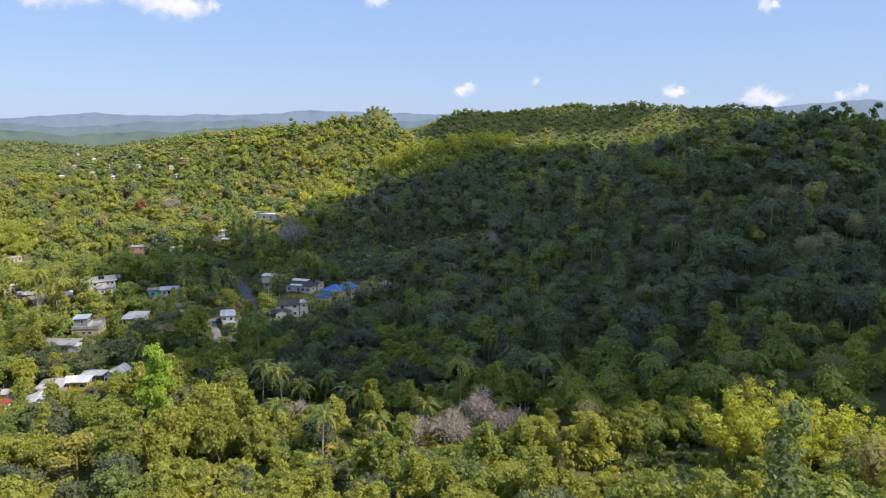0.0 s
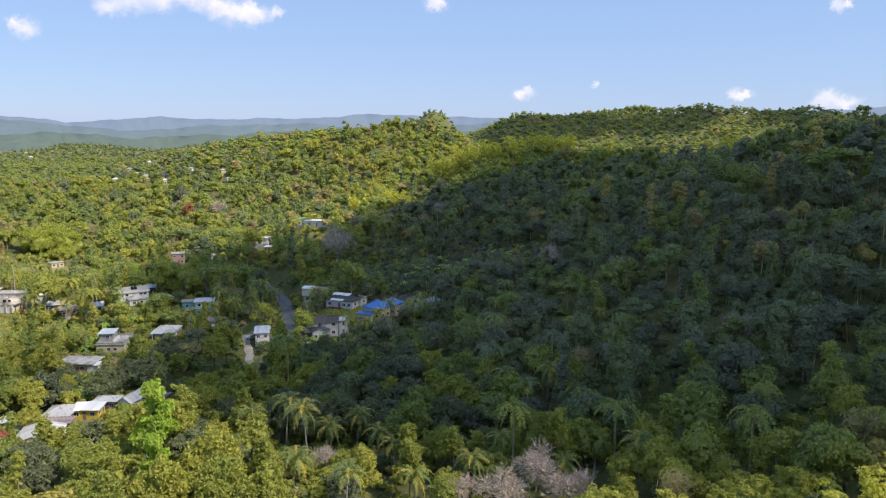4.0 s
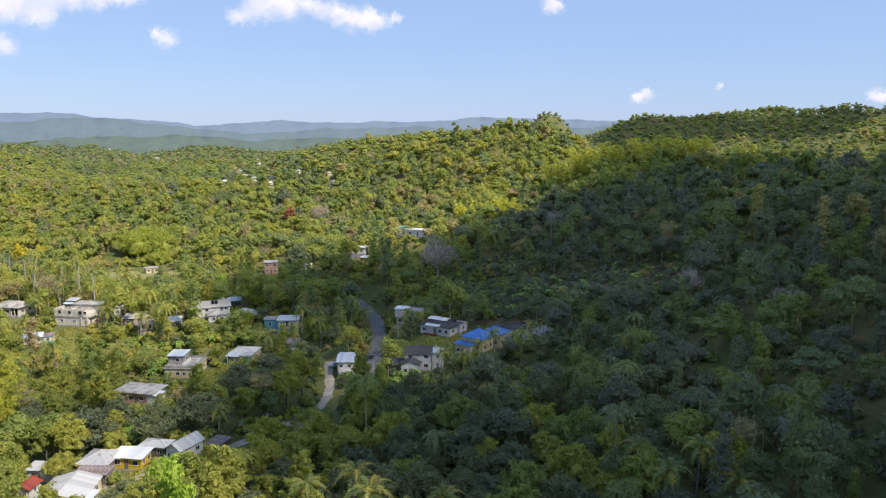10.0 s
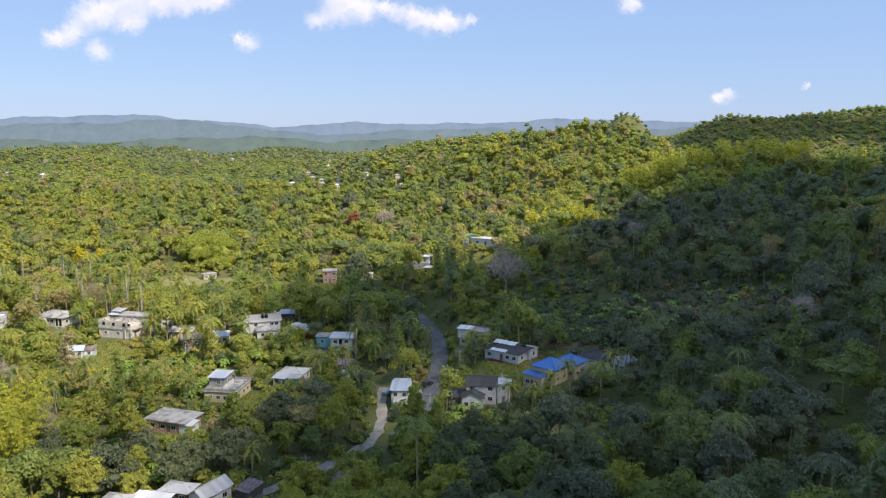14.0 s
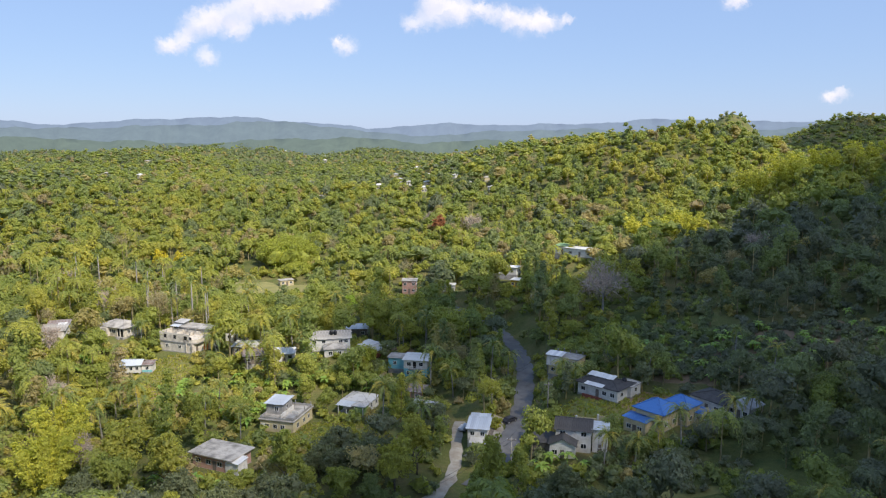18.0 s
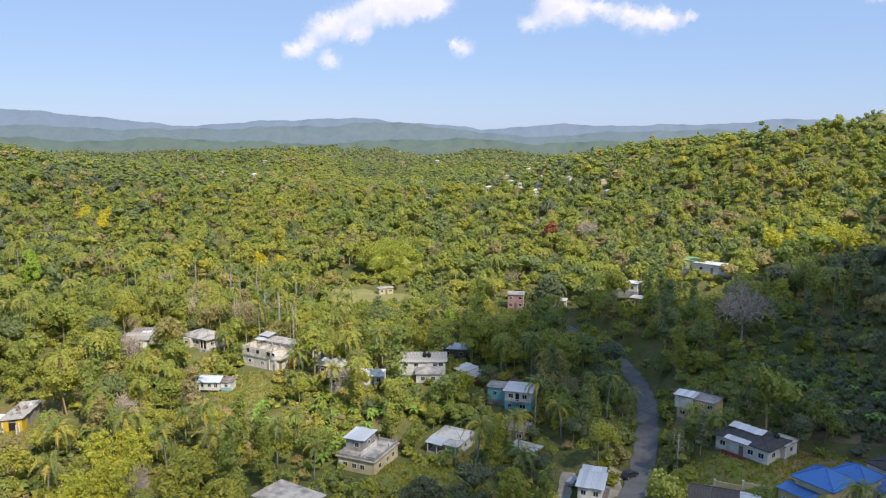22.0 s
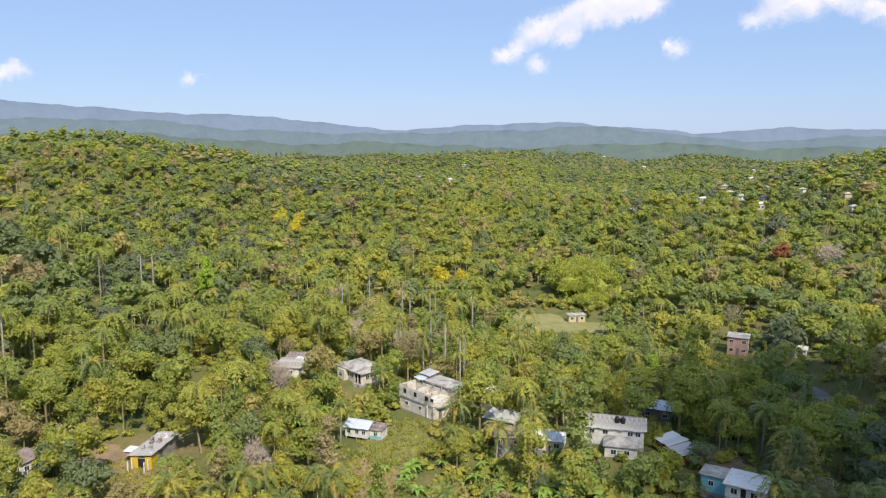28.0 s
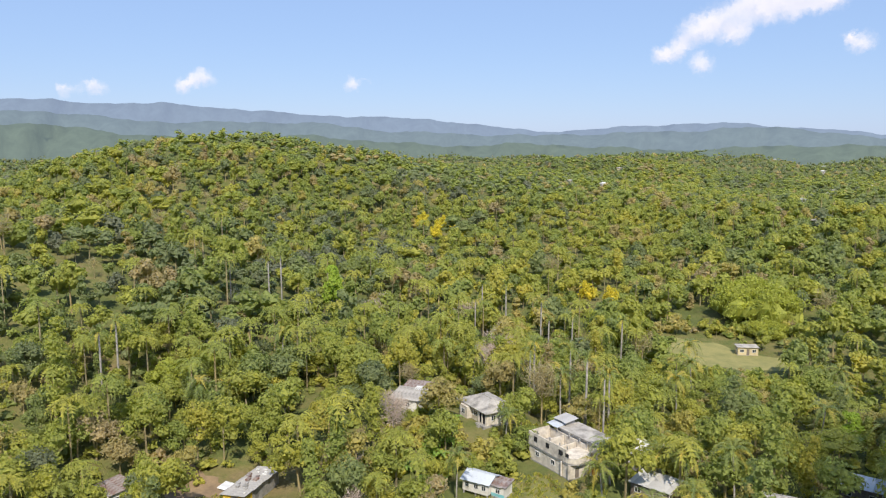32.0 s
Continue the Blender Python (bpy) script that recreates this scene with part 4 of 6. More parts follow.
simple_house(-102, 207.2, 3.8, 5, 6, 3.8, 2.5, M_wood, "hip", M_zinc, "dark low house with grey zinc roof", rise=.9, windows=(("f", -.3), ("f", .3)))
simple_house(-95.6, 208.4, 3.6, -10, 4.0, 7.2, 2.9, M_white, "gable_y", M_zinc, "white gabled house with dark grey roof", rise=1.3, windows=RF, seed=11)
simple_house(-91.6, 215.6, 2.4, -8, 3.4, 4.4, 1.9, M_wood, "shed", M_rusty, "low board hut with striped rusty zinc", rise=.5, windows=(), seed=12)
P = simple_house(-58.2, 300.4, 10.0, -17, 11.2, 7.6, 3.0, M_white, "hip", M_darkroof, "white bungalow with dark hipped roof and white zinc patches", rise=1.3, over=.7, windows=(("f", -.36), ("f", .18), ("f", .38), ("r", -.2), ("r", .25)), r=9)
shed(P, 7.0, 2.2, 4.3, 4.75, M_zincw, .1, (-1.0, .2), 14)
shed(P, 5.0, 1.6, 3.2, 3.5, M_zincw, .1, (-.6, -4.4), 15)
part("porch_wall", box(-3.4, 2.2, -5.4, -5.2, -.4, .7), M_red, P, "low red porch wall")
simple_house(-52.6, 302.6, 10.2, -17, 3.6, 5.0, 2.6, M_white, "flat", M_slab, "white flat-roofed annex of the bungalow", windows=(("r", 0),))
tank(-53.6, 301.4, 13.1, .6, 1.4)
U = simple_house(-74.2, 321.2, 6.8, -6, 9, 5.6, 5.2, M_cream, "flat", M_concrete, "unfinished two-storey cream and grey block house", windows=(("f", -.34), ("f", -.1), ("f", .15), ("f", .38)), r=7, over=.2)
walls(U, 4.2, 3.0, 2.9, 5.6, M_white, (-2.6, -2.4), 0)
shed(U, 4.4, 3.2, 5.9, 6.3, M_zincw, .3, (-2.6, -2.2), 4)
for _k in range(5):
    post(U, -3.8 + _k * 1.9, 2.4, 5.4, 6.2 + (_k % 2) * .3, .14, M_concrete, "column")
simple_house(-43.0, 286.6, 9.4, -22, 6.8, 6.6, 4.2, M_cream, "hip", M_bluezinc, "cream house with bright blue hipped metal roof", rise=2.2, over=.7, windows=RF, r=9)
simple_house(-38.4, 291.8, 9.7, -22, 6.2, 5.6, 4.0, M_cream, "hip", M_bluezinc, "cream wing with blue hipped metal roof", rise=1.9, over=.5, windows=RF)
simple_house(-33.8, 292.4, 9.4, -22, 3.6, 3.6, 2.6, M_white, "shed", M_bluezinc, "low white lean-to under blue sheets", rise=.5, over=.4, windows=(("f", 0),), seed=3)
simple_house(-46.4, 282.6, 8.6, -22, 5.6, 3.0, 3.2, M_cream, "shed", M_bluezinc, "front lean-to with blue metal roof", rise=.6, windows=(("f", -.25), ("f", .25)), seed=5)
simple_house(-31.6, 300.4, 10.4, -30, 9.0, 7.6, 3.0, M_white, "hip", M_darkroof, "white house with dark hip roof", rise=1.3, windows=RF, r=8)
simple_house(-25.0, 298.6, 10.4, -30, 5.4, 5.4, 3.0, M_white, "gable_y", M_zinc, "white end wing with grey roof", rise=.9, windows=RF, r=7)
simple_house(-58.6, 273.6, 6.4, 12, 7.6, 6.0, 5.0, M_white, "gable_x", M_darkroof, "white two-storey house with dark shingled roof", rise=1.5, windows=RF, r=8)
simple_house(-53.0, 274.8, 6.4, 12, 3.2, 4.4, 5.2, M_white, "flat", M_paleblue, "white two-storey block with pale blue flat roof", windows=(("f", 0), ("r", 0)))
simple_house(-59.6, 268.6, 6.0, 12, 5.4, 3.6, 3.2, M_white, "gable_y", M_darkroof, "white front wing with dark roof", rise=1.3, windows=RF)
simple_house(-64.6, 270.8, 5.8, 12, 4.2, 5.0, 2.4, M_wood, "shed", M_darkroof, "low dark-roofed shed beside the white house", rise=.7, windows=(), seed=8)
simple_house(-110.4, 296, 1.8, 10, 5.6, 4.6, 2.6, M_pink, "shed", M_rusty, "small house with rust and white zinc roof", windows=(("f", -.25), ("f", .25)), seed=9)
simple_house(-103.6, 287.2, 1.5, 0, 6.0, 5.2, 2.6, M_white, "hip", M_zinc, "small weathered house with grey hipped zinc roof", rise=1.0, windows=RF)
simple_house(-236, 401, 3.4, 55, 6.5, 3.6, 2.6, M_cream, "flat", M_slab, "small cream hut at the edge of the field", windows=(("f", -.3), ("f", .3), ("l", 0)))
simple_house(-98, 424, 24.2, -12, 14, 6, 3.2, M_white, "flat", M_zincw, "long white building with pale flat roof", windows=RF, r=6.5)
simple_house(-107, 428, 24.2, -12, 7, 5, 3.2, M_white, "shed", M_greenroof, "white building with pale green zinc roof", windows=RF, seed=5)
simple_house(-128, 414, 16, 0, 10, 4.5, 3, M_white, "flat", M_zincw, "long low white building among trees", windows=RF)
simple_house(-119, 403, 13, 0, 5, 4.5, 3, M_yellow, "flat", M_zincw, "small yellow and white building", windows=RF)
simple_house(-166, 396, 7.5, 25, 6, 6, 5.4, M_pink, "flat", M_slab, "pink unfinished two-storey house", windows=RF, r=9)
simple_house(-152, 404, 8, 20, 7, 4.5, 2.8, M_white, "flat", M_zincw, "low white-roofed house behind palms", windows=RF)
simple_house(-170, 296, 7, 20, 7.5, 5.5, 2.6, M_wood, "shed", M_zinc, "low zinc-roofed house among palms", windows=RF, seed=3, r=3.5)
simple_house(-163, 291, 6.5, 40, 6, 5, 2.5, M_wood, "shed", M_rusty, "low board house with rusty roof among palms", windows=RF, seed=4, r=3.5)
simple_house(-156, 297, 6.6, 30, 6, 5, 2.6, M_white, "gable_x", M_zincw, "small white house with pale zinc roof", windows=RF, seed=6, r=3.5)
simple_house(-152, 332, 6, 25, 7, 5, 2.8, M_wood, "shed", M_paleblue, "house with slate-blue zinc roof among trees", windows=RF, seed=6)
simple_house(-180, 303, 8.5, 25, 6, 5, 3.2, M_white, "flat", M_white, "white roofless block house behind palms", windows=RF, r=3.5)

# far houses scattered over the wooded plain: x, y, width, walls
FAR_HOUSES = [(-1087, 1663, 9), (-432, 671, 9), (-614, 1001, 9), (-350, 681, 9), (-349, 716, 8), (-856, 1734, 9), (-306, 687, 8), (-456, 728, 8), (-868, 902, 12), (-860, 1334, 10), (-708, 1444, 9), (-596, 962, 9), (-1458, 1985, 10), (-1810, 1434, 10), (-640, 640, 8), (-610, 655, 8), (-330, 700, 8), (-360, 610, 8), (-295, 660, 7), (-420, 880, 9), (-1353, 2009, 7), (-614, 1073, 7), (-696, 1320, 7), (-330, 737, 7), (-269, 691, 7), (-242, 675, 7), (-1456, 1963, 7), (-374, 798, 7), (-297, 725, 7), (-257, 702, 7), (-741, 1282, 7), (-373, 752, 7)]
for _i, (_x, _y, _w) in enumerate(FAR_HOUSES):
    _m = (M_aged, M_white, M_cream)[_i % 3]
    _z = land1(_x, _y)
    _h = empty("house", _x, _y, _z + .5, (_i * 37) % 80 + 10, "distant small pale house among the woods", "house", "far houses in the woods")
    _w *= .64
    _t = 2.4 if _i > 19 else (2.9 if _i % 3 else 4.2)
    walls(_h, _w, _w * .62, 0, _t, _m)
    hip(_h, _w, _w * .62, _t + .1, 1.0, (M_zincw, M_zinc, M_slab)[_i % 3], .5)
    for _u in (-.25, .25) if _i < 20 else ():
        window(_h, "f", _w, _w * .62, _u * _w, 1.2, 1.4, 1.3)
    KEEP.append((_x, _y, _w * .8))

# garden wall along the road, its posts, and the poles with their wires
W = empty("garden_wall", -63, 288, 0, 0, "low cream garden wall with posts", "wall")
GW = [(-70.5, 283.6, 4.6), (-66.3, 284.4, 5.4), (-61.5, 286, 6.6), (-56.5, 286.8, 7.6), (-51.0, 287.6, 8.2)]
for (_ax, _ay, _az), (_bx, _by, _bz) in zip(GW, GW[1:]):
    _L = math.hypot(_bx - _ax, _by - _ay)
    _p = part("panel", box(0, _L, -.1, .1, -1.6, 1.3), M_cream, W)
    _p.matrix_world = pose(_ax, _ay, (_az + _bz) / 2, 0, 0, math.degrees(math.atan2(_by - _ay, _bx - _ax)))
    _p = part("post", box(-.2, .2, -.2, .2, -1.6, 1.6), M_white, W)
    _p.matrix_world = pose(_ax, _ay, (_az + _bz) / 2)


def utility_pole(x, y, hh=9.0, lamp=False):
    ob = empty("utility_pole", x, y, land1(x, y) - .2, 20, "weathered wooden utility pole with crossarm", "utility pole", "poles along the road")
    part("pole", tube([(0, 0, 0), (0, 0, hh * .5), (.05, 0, hh)], [.16, .14, .1], 7), M_palebark, ob, smooth=True)
    part("crossarm", box(-1.0, 1.0, -.06, .06, hh - .8, hh - .66), M_wood, ob)
    for u in (-.9, -.3, .3, .9):
        part("insulator", tube([(u, 0, hh - .66), (u, 0, hh - .45)], [.05, .04], 6), M_white, ob)
    return (x, y, land1(x, y) - .2 + hh - .5)


POLES = [utility_pole(*p) for p in ((-90, 352, 9.5), (-79.5, 320), (-86, 293), (-70.5, 292), (-69, 262), (-82, 222, 9))]
for (_a, _b) in ((0, 1), (1, 3), (3, 4), (4, 5), (1, 2)):
    for _o in (-.6, .6):
        A, B = Vector(POLES[_a]) + Vector((_o, 0, 0)), Vector(POLES[_b]) + Vector((_o, 0, 0))
        _pts = [A.lerp(B, k / 12) - Vector((0, 0, 1.2 * (1 - (2 * k / 12 - 1) ** 2))) for k in range(13)]
        _bm = tube(_pts, [.025] * 13, 4)
        _me = bpy.data.meshes.new("power_line")
        _bm.to_mesh(_me)
        _bm.free()
        _me.materials.append(M_black)
        tagged(new("power_line", _me), "thin black sagging power line between poles", "power line", "power lines")


def car(x, y, turn, colour, label):
    m = plain("car_paint", colour, .3, tuple(c * .85 for c in colour), 2)
    ob = empty("car", x, y, land1(x, y) + .2, turn, label, "car", "parked cars")
    prof = [(-2.1, .35), (2.1, .35), (2.15, .75), (1.25, .95), (.65, 1.42), (-1.1, 1.45), (-1.75, .98), (-2.12, .9)]
    bm = bmesh.new()
    a, b = [bm.verts.new((px, -.82, pz)) for px, pz in prof], [bm.verts.new((px, .82, pz)) for px, pz in prof]
    bm.faces.new(a)
    bm.faces.new(b[::-1])
    for i in range(len(a)):
        j = (i + 1) % len(a)
        bm.faces.new((a[j], a[i], b[i], b[j]))
    bmesh.ops.recalc_face_normals(bm, faces=bm.faces[:])
    bmesh.ops.bevel(bm, geom=bm.edges[:], offset=.06, segments=2, affect="EDGES")
    part("body", bm, m, ob, smooth=False)
    for s in (-1, 1):
        part("side_window", box(-1.0, .6, s * .825 - .01, s * .825 + .01, 1.0, 1.34), M_glass, ob)
    bm = bmesh.new()
    bm.faces.new([bm.verts.new(p) for p in ((1.27, -.7, .99), (1.27, .7, .99), (.72, .62, 1.42), (.72, -.62, 1.42))])
    part("windscreen", bm, M_glass, ob)
    for px in (-1.3, 1.3):
        for s in (-1, 1):
            w = part("wheel", tube([(px, s * .6, .33), (px, s * .86, .33)], [.33, .33], 12), M_black, ob)
            part("rim", tube([(px, s * .861, .33), (px, s * .875, .33)], [.2, .18], 10), M_zinc, w)


car(-80.2, 291, 70, (.05, .05, .06), "dark parked car on the verge")
car(-87.5, 226, 50, (.65, .65, .66), "white parked car at the lane end")
car(-88.5, 282, 70, (.55, .56, .58), "pale parked van beside the shop")

# ---- trees ----
RNG = np.random.RandomState(7)
_b = bmesh.new()
bmesh.ops.create_icosphere(_b, subdivisions=1, radius=1)
OCT_V = np.array([(1, 0, 0), (0, 1, 0), (-1, 0, 0), (0, -1, 0), (0, 0, 1), (0, 0, -1)], float)
OCT_F = np.array([(0, 1, 4), (1, 2, 4), (2, 3, 4), (3, 0, 4), (1, 0, 5), (2, 1, 5), (3, 2, 5), (0, 3, 5)])
ICO_V = np.array([v.co[:] for v in _b.verts])
_b.faces.ensure_lookup_table()
ICO_F = np.array([[v.index for v in f.verts] for f in _b.faces])
_b.free()


def lumps(g, R, z0, z1, K, small=.34, large=.5):
    """Centres and radii of the boughs of a crown."""
    a, q = g.rand(K) * 2 * math.pi, np.sqrt(g.rand(K)) * .72
    q[0] = 0
    z = z0 + (z1 - z0) * np.clip((1 - q ** 2 * .9) * (.55 + .45 * g.rand(K)), 0, 1)
    r = R * (small + (large - small) * g.rand(K))
    return np.stack([np.cos(a) * q * R, np.sin(a) * q * R, z - r * .55], 1), r


def leaves(g, C, r, per, size, quad=True, up=.35, fine=.95, thin=False):
    """Leaf blades on the outside of the boughs, in sprays, none inside a neighbouring bough."""
    k = np.repeat(np.arange(len(C)), per)
    d = g.randn(len(k), 3)
    d[:, 2] += up * 2
    d /= np.linalg.norm(d, axis=1)[:, None]
    d[:, 2] = np.where(d[:, 2] < -.45, -d[:, 2], d[:, 2])
    spray = g.randn(len(C), 6, 3)
    spray /= np.linalg.norm(spray, axis=2)[:, :, None]
    bulge = np.clip((spray[k] * d[:, None, :]).sum(2), 0, 1).max(1) ** 5
    p = C[k] + d * (r[k] * (.74 + .30 * g.rand(len(k)) + .34 * bulge))[:, None] * np.array([1, 1, .85])
    if thin:
        gap = np.linalg.norm(p[:, None, :] - C[None], axis=2) / r[None]
        gap[np.arange(len(k)), k] = 9
        ok = gap.min(1) > .72
        k, d, p = k[ok], d[ok], p[ok]
    n = d + [0, 0, .2] + g.randn(len(k), 3) * fine
    n /= np.linalg.norm(n, axis=1)[:, None]
    t = np.cross(n, g.randn(len(k), 3))
    t /= np.linalg.norm(t, axis=1)[:, None] + 1e-9
    b = np.cross(n, t)
    s = size * (.6 + .8 * g.rand(len(k)))[:, None]
    if quad:
        v = np.stack([p - t * s, p - b * s * .55, p + t * s - n * s * .25, p + b * s * .55], 1).reshape(-1, 3)
        i = np.arange(len(k))[:, None] * 4
        f = np.concatenate([i + [0, 1, 2], i + [0, 2, 3]])
    else:
        v = np.stack([p - t * s, p + t * s * .6 - b * s * .8, p + t * s * .6 + b * s * .8], 1).reshape(-1, 3)
        f = np.arange(len(k))[:, None] * 3 + [0, 1, 2]
    return v, f


def cores(g, C, r, k=.86, rough=False):
    if rough:
        v = (OCT_V[None] * (1 + .2 * g.randn(len(C), 6, 1)) * (r * k * 1.2)[:, None, None] * np.array([1, 1, .85]) + C[:, None]).reshape(-1, 3)
        return v, (OCT_F[None] + np.arange(len(C))[:, None, None] * 6).reshape(-1, 3)
    v = (ICO_V[None] * (1 + .22 * g.randn(len(C), len(ICO_V), 1)) * (r * k)[:, None, None] * np.array([1, 1, .85]) + C[:, None]).reshape(-1, 3)
    f = (ICO_F[None] + np.arange(len(C))[:, None, None] * len(ICO_V)).reshape(-1, 3)
    return v, f


def stem(h, r0, r1, sides=4):
    a = np.arange(sides) * 2 * math.pi / sides
    ring = np.stack([np.cos(a), np.sin(a), 0 * a], 1)
    v = np.concatenate([ring * r0, ring * r1 + [0, 0, h]])
    f = [(i, (i + 1) % sides, sides + (i + 1) % sides) for i in range(sides)] + [(i, sides + (i + 1) % sides, sides + i) for i in range(sides)]
    return v, np.array(f)


def join(*pieces):
    V, F, o = [], [], 0
    for v, f in pieces:
        V.append(v)
        F.append(f + o)
        o += len(v)
    return np.concatenate(V), np.concatenate(F)


def foliated(seed, R=4.6, z0=3.0, z1=10.0, K=14, sub=10, per=22, size=.25, quad=True, core=.74, up=.35, flat=1.0, fine=.85):
    """A crown in three orders: boughs, sprays on the boughs, leaves on the sprays."""
    g = np.random.RandomState(seed)
    C, r = lumps(g, R, z0, z1, K, *((.28, .46) if K > 8 else (.34, .5)))
    k = np.repeat(np.arange(K), sub)
    d = g.randn(len(k), 3) + [0, 0, up]
    d /= np.linalg.norm(d, axis=1)[:, None]
    S = C[k] + d * (r[k] * g.uniform(.55, 1.22, len(k)))[:, None] * np.array([1, 1, .9 * flat])
    s = r[k] * g.uniform(.22, .5, len(k))
    return join(cores(g, C, r, core, not quad), leaves(g, S, s, per, size, quad, up * .6, fine))


def frond(L=4.2, rise=1.1, droop=2.6, n=9, width=.85, seed=0):
    """A feathered palm frond: an arching rib with separate hanging leaflets to both sides."""
    g = np.random.RandomState(seed)
    s = np.linspace(0, 1, n + 1)
    x, z = L * (s - .12 * s ** 2), rise * 4 * s * (1 - s) * .7 - droop * s ** 2.2
    rib = np.stack([x, 0 * x, z], 1)
    V, F = [], []
    for i in range(n):
        a, b = rib[i], rib[i + 1]
        o = len(V)
        V += [a + [0, -.05, 0], b + [0, -.04, 0], b + [0, .04, 0], a + [0, .05, 0]]
        F += [(o, o + 1, o + 2), (o, o + 2, o + 3)]
        w = width * math.sin(math.pi * min(1, .16 + .86 * (i + .5) / n)) * (.8 + .35 * g.rand())
        for sgn in (-1, 1):
            o = len(V)
            tip = (a + b) / 2 + np.array([.55 * w, sgn * w, -.40 * w + .12 * g.randn()])
            V += [a, a * .2 + b * .8, tip]
            F += [(o, o + 1, o + 2)]
    return np.array(V), np.array(F)


def palm_crown(seed, n=15, L=4.2):
    g = np.random.RandomState(seed)
    out = []
    for i in range(n):
        v, f = frond(L * g.uniform(.85, 1.1), g.uniform(.5, 1.9), g.uniform(1.2, 3.2), 9, .8, seed + i)
        a = 2 * math.pi * (i * .618 + g.rand() * .04)
        c, s = math.cos(a), math.sin(a)
        out.append((v @ np.array([[c, s, 0], [-s, c, 0], [0, 0, 1]]), f))
    return join(*out)


def boughs(g, form, R, z0, z1, K):
    """Centres and radii of the boughs for a domed, layered or tall kind of crown."""
    if form == "dome":
        return lumps(g, R, z0, z1, K, *((.28, .46) if K > 5 else (.36, .52)))
    a = g.rand(K) * 2 * math.pi
    if form == "flat":
        q = np.sqrt((np.arange(K) + g.rand(K)) / K) * .78
        return np.stack([np.cos(a) * q * R, np.sin(a) * q * R, z1 - (z1 - z0) * (.55 * g.rand(K) + .6 * q ** 2)], 1), R * g.uniform(.24, .42, K)
    q = g.rand(K) * .4
    return np.stack([np.cos(a) * q * R, np.sin(a) * q * R, z0 + (z1 - z0) * (np.arange(K) + .5) / K], 1), R * g.uniform(.45, .7, K) * np.linspace(1.1, .7, K)


def wild(seed, form, R, z0, z1, K, per, size, tone=0.0, weight=1.0, trunk=.2, fine=.5, core=.78):
    """A tree of the joined woods: corners, triangles, hue of each corner where it is not the tree's own, shift of hue, share of the trees."""
    g = np.random.RandomState(seed)
    C, r = boughs(g, form, R, z0, z1, K)
    if form == "flat":
        squeeze = np.array([1, 1, .72])
        v1, f1 = join(cores(g, C / squeeze, r, core, True), leaves(g, C / squeeze, r, per, size, False, .45, fine, True))
        v1 = v1 * squeeze
    else:
        v1, f1 = join(cores(g, C, r, core, True), leaves(g, C, r, per, size, False, .3, fine, True))
    h1 = np.full(len(v1), np.nan)
    if not trunk:
        return v1, f1, h1, tone, weight
    v2, f2 = stem(z1 * .7, trunk, trunk * .55)
    v2[4:, :2] += g.randn(2) * .4
    v, f = join((v1, f1), (v2, f2))
    return v, f, np.concatenate([h1, np.full(len(v2), .96)]), tone, weight


def withered(seed, R, h, n, weight):
    """A leafless tree: a pale trunk, forked limbs and slivers of twigs."""
    g = np.random.RandomState(seed)
    V, F, o = [], [], 0
    v, f = stem(h * .75, .2, .1)
    V.append(v), F.append(f)
    o = len(v)
    C = np.stack([g.randn(n) * R * .42, g.randn(n) * R * .42, h * g.uniform(.5, 1.0, n)], 1)
    foot = np.stack([C[:, 0] * .15, C[:, 1] * .15, np.minimum(C[:, 2] - 1.0, h * .7)], 1)
    foot[n // 6:] = C[g.randint(0, n // 6, n - n // 6)] * .85 + C[n // 6:] * .15
    b = np.cross(C - foot, g.randn(n, 3))
    b /= np.linalg.norm(b, axis=1)[:, None] + 1e-9
    b *= np.where(np.arange(n) < n // 6, .10, .055)[:, None]
    V.append(np.stack([foot - b, foot + b, C], 1).reshape(-1, 3)), F.append(np.arange(n * 3).reshape(-1, 3) + o)
    V = np.concatenate(V)
    return V, np.concatenate(F), np.full(len(V), .955), 0.0, weight


def palm(seed, n, h, weight=1.0):
    v1, f1 = palm_crown(seed, n)
    v2, f2 = stem(h, .2, .13)
    v, f = join((v1 + [0, 0, h], f1), (v2, f2))
    return v, f, np.concatenate([np.full(len(v1), np.nan), np.full(len(v2), .97)]), 0.0, weight


def low(seed, R, z0, z1, K, per, size, core):
    return wild(seed, "dome", R, z0, z1, K, per, size, 0.0, 1.0, 0, .8, core)


# kinds of tree in the joined woods: near, middle, far, farthest
T_NEAR = [wild(11, "dome", 4.8, 3.0, 10.0, 12, 128, .26, core=.6), wild(12, "dome", 4.2, 3.6, 11.5, 11, 128, .26, .06, core=.6), wild(13, "dome", 5.2, 2.2, 9.4, 13, 135, .27, -.22, 1.2, core=.62), wild(14, "dome", 3.6, 2.6, 8.4, 9, 115, .23, .12, core=.6),
          wild(15, "flat", 6.0, 4.6, 10.2, 15, 100, .27, .04, .14, core=.6), wild(16, "tall", 3.1, 3.0, 14.5, 9, 120, .25, -.08, .8, core=.58), wild(17, "tall", 2.4, 2.0, 11.0, 7, 120, .23, .10, .6, core=.58), withered(18, 4.0, 10.5, 420, .09), withered(19, 3.4, 12.0, 380, .07)]
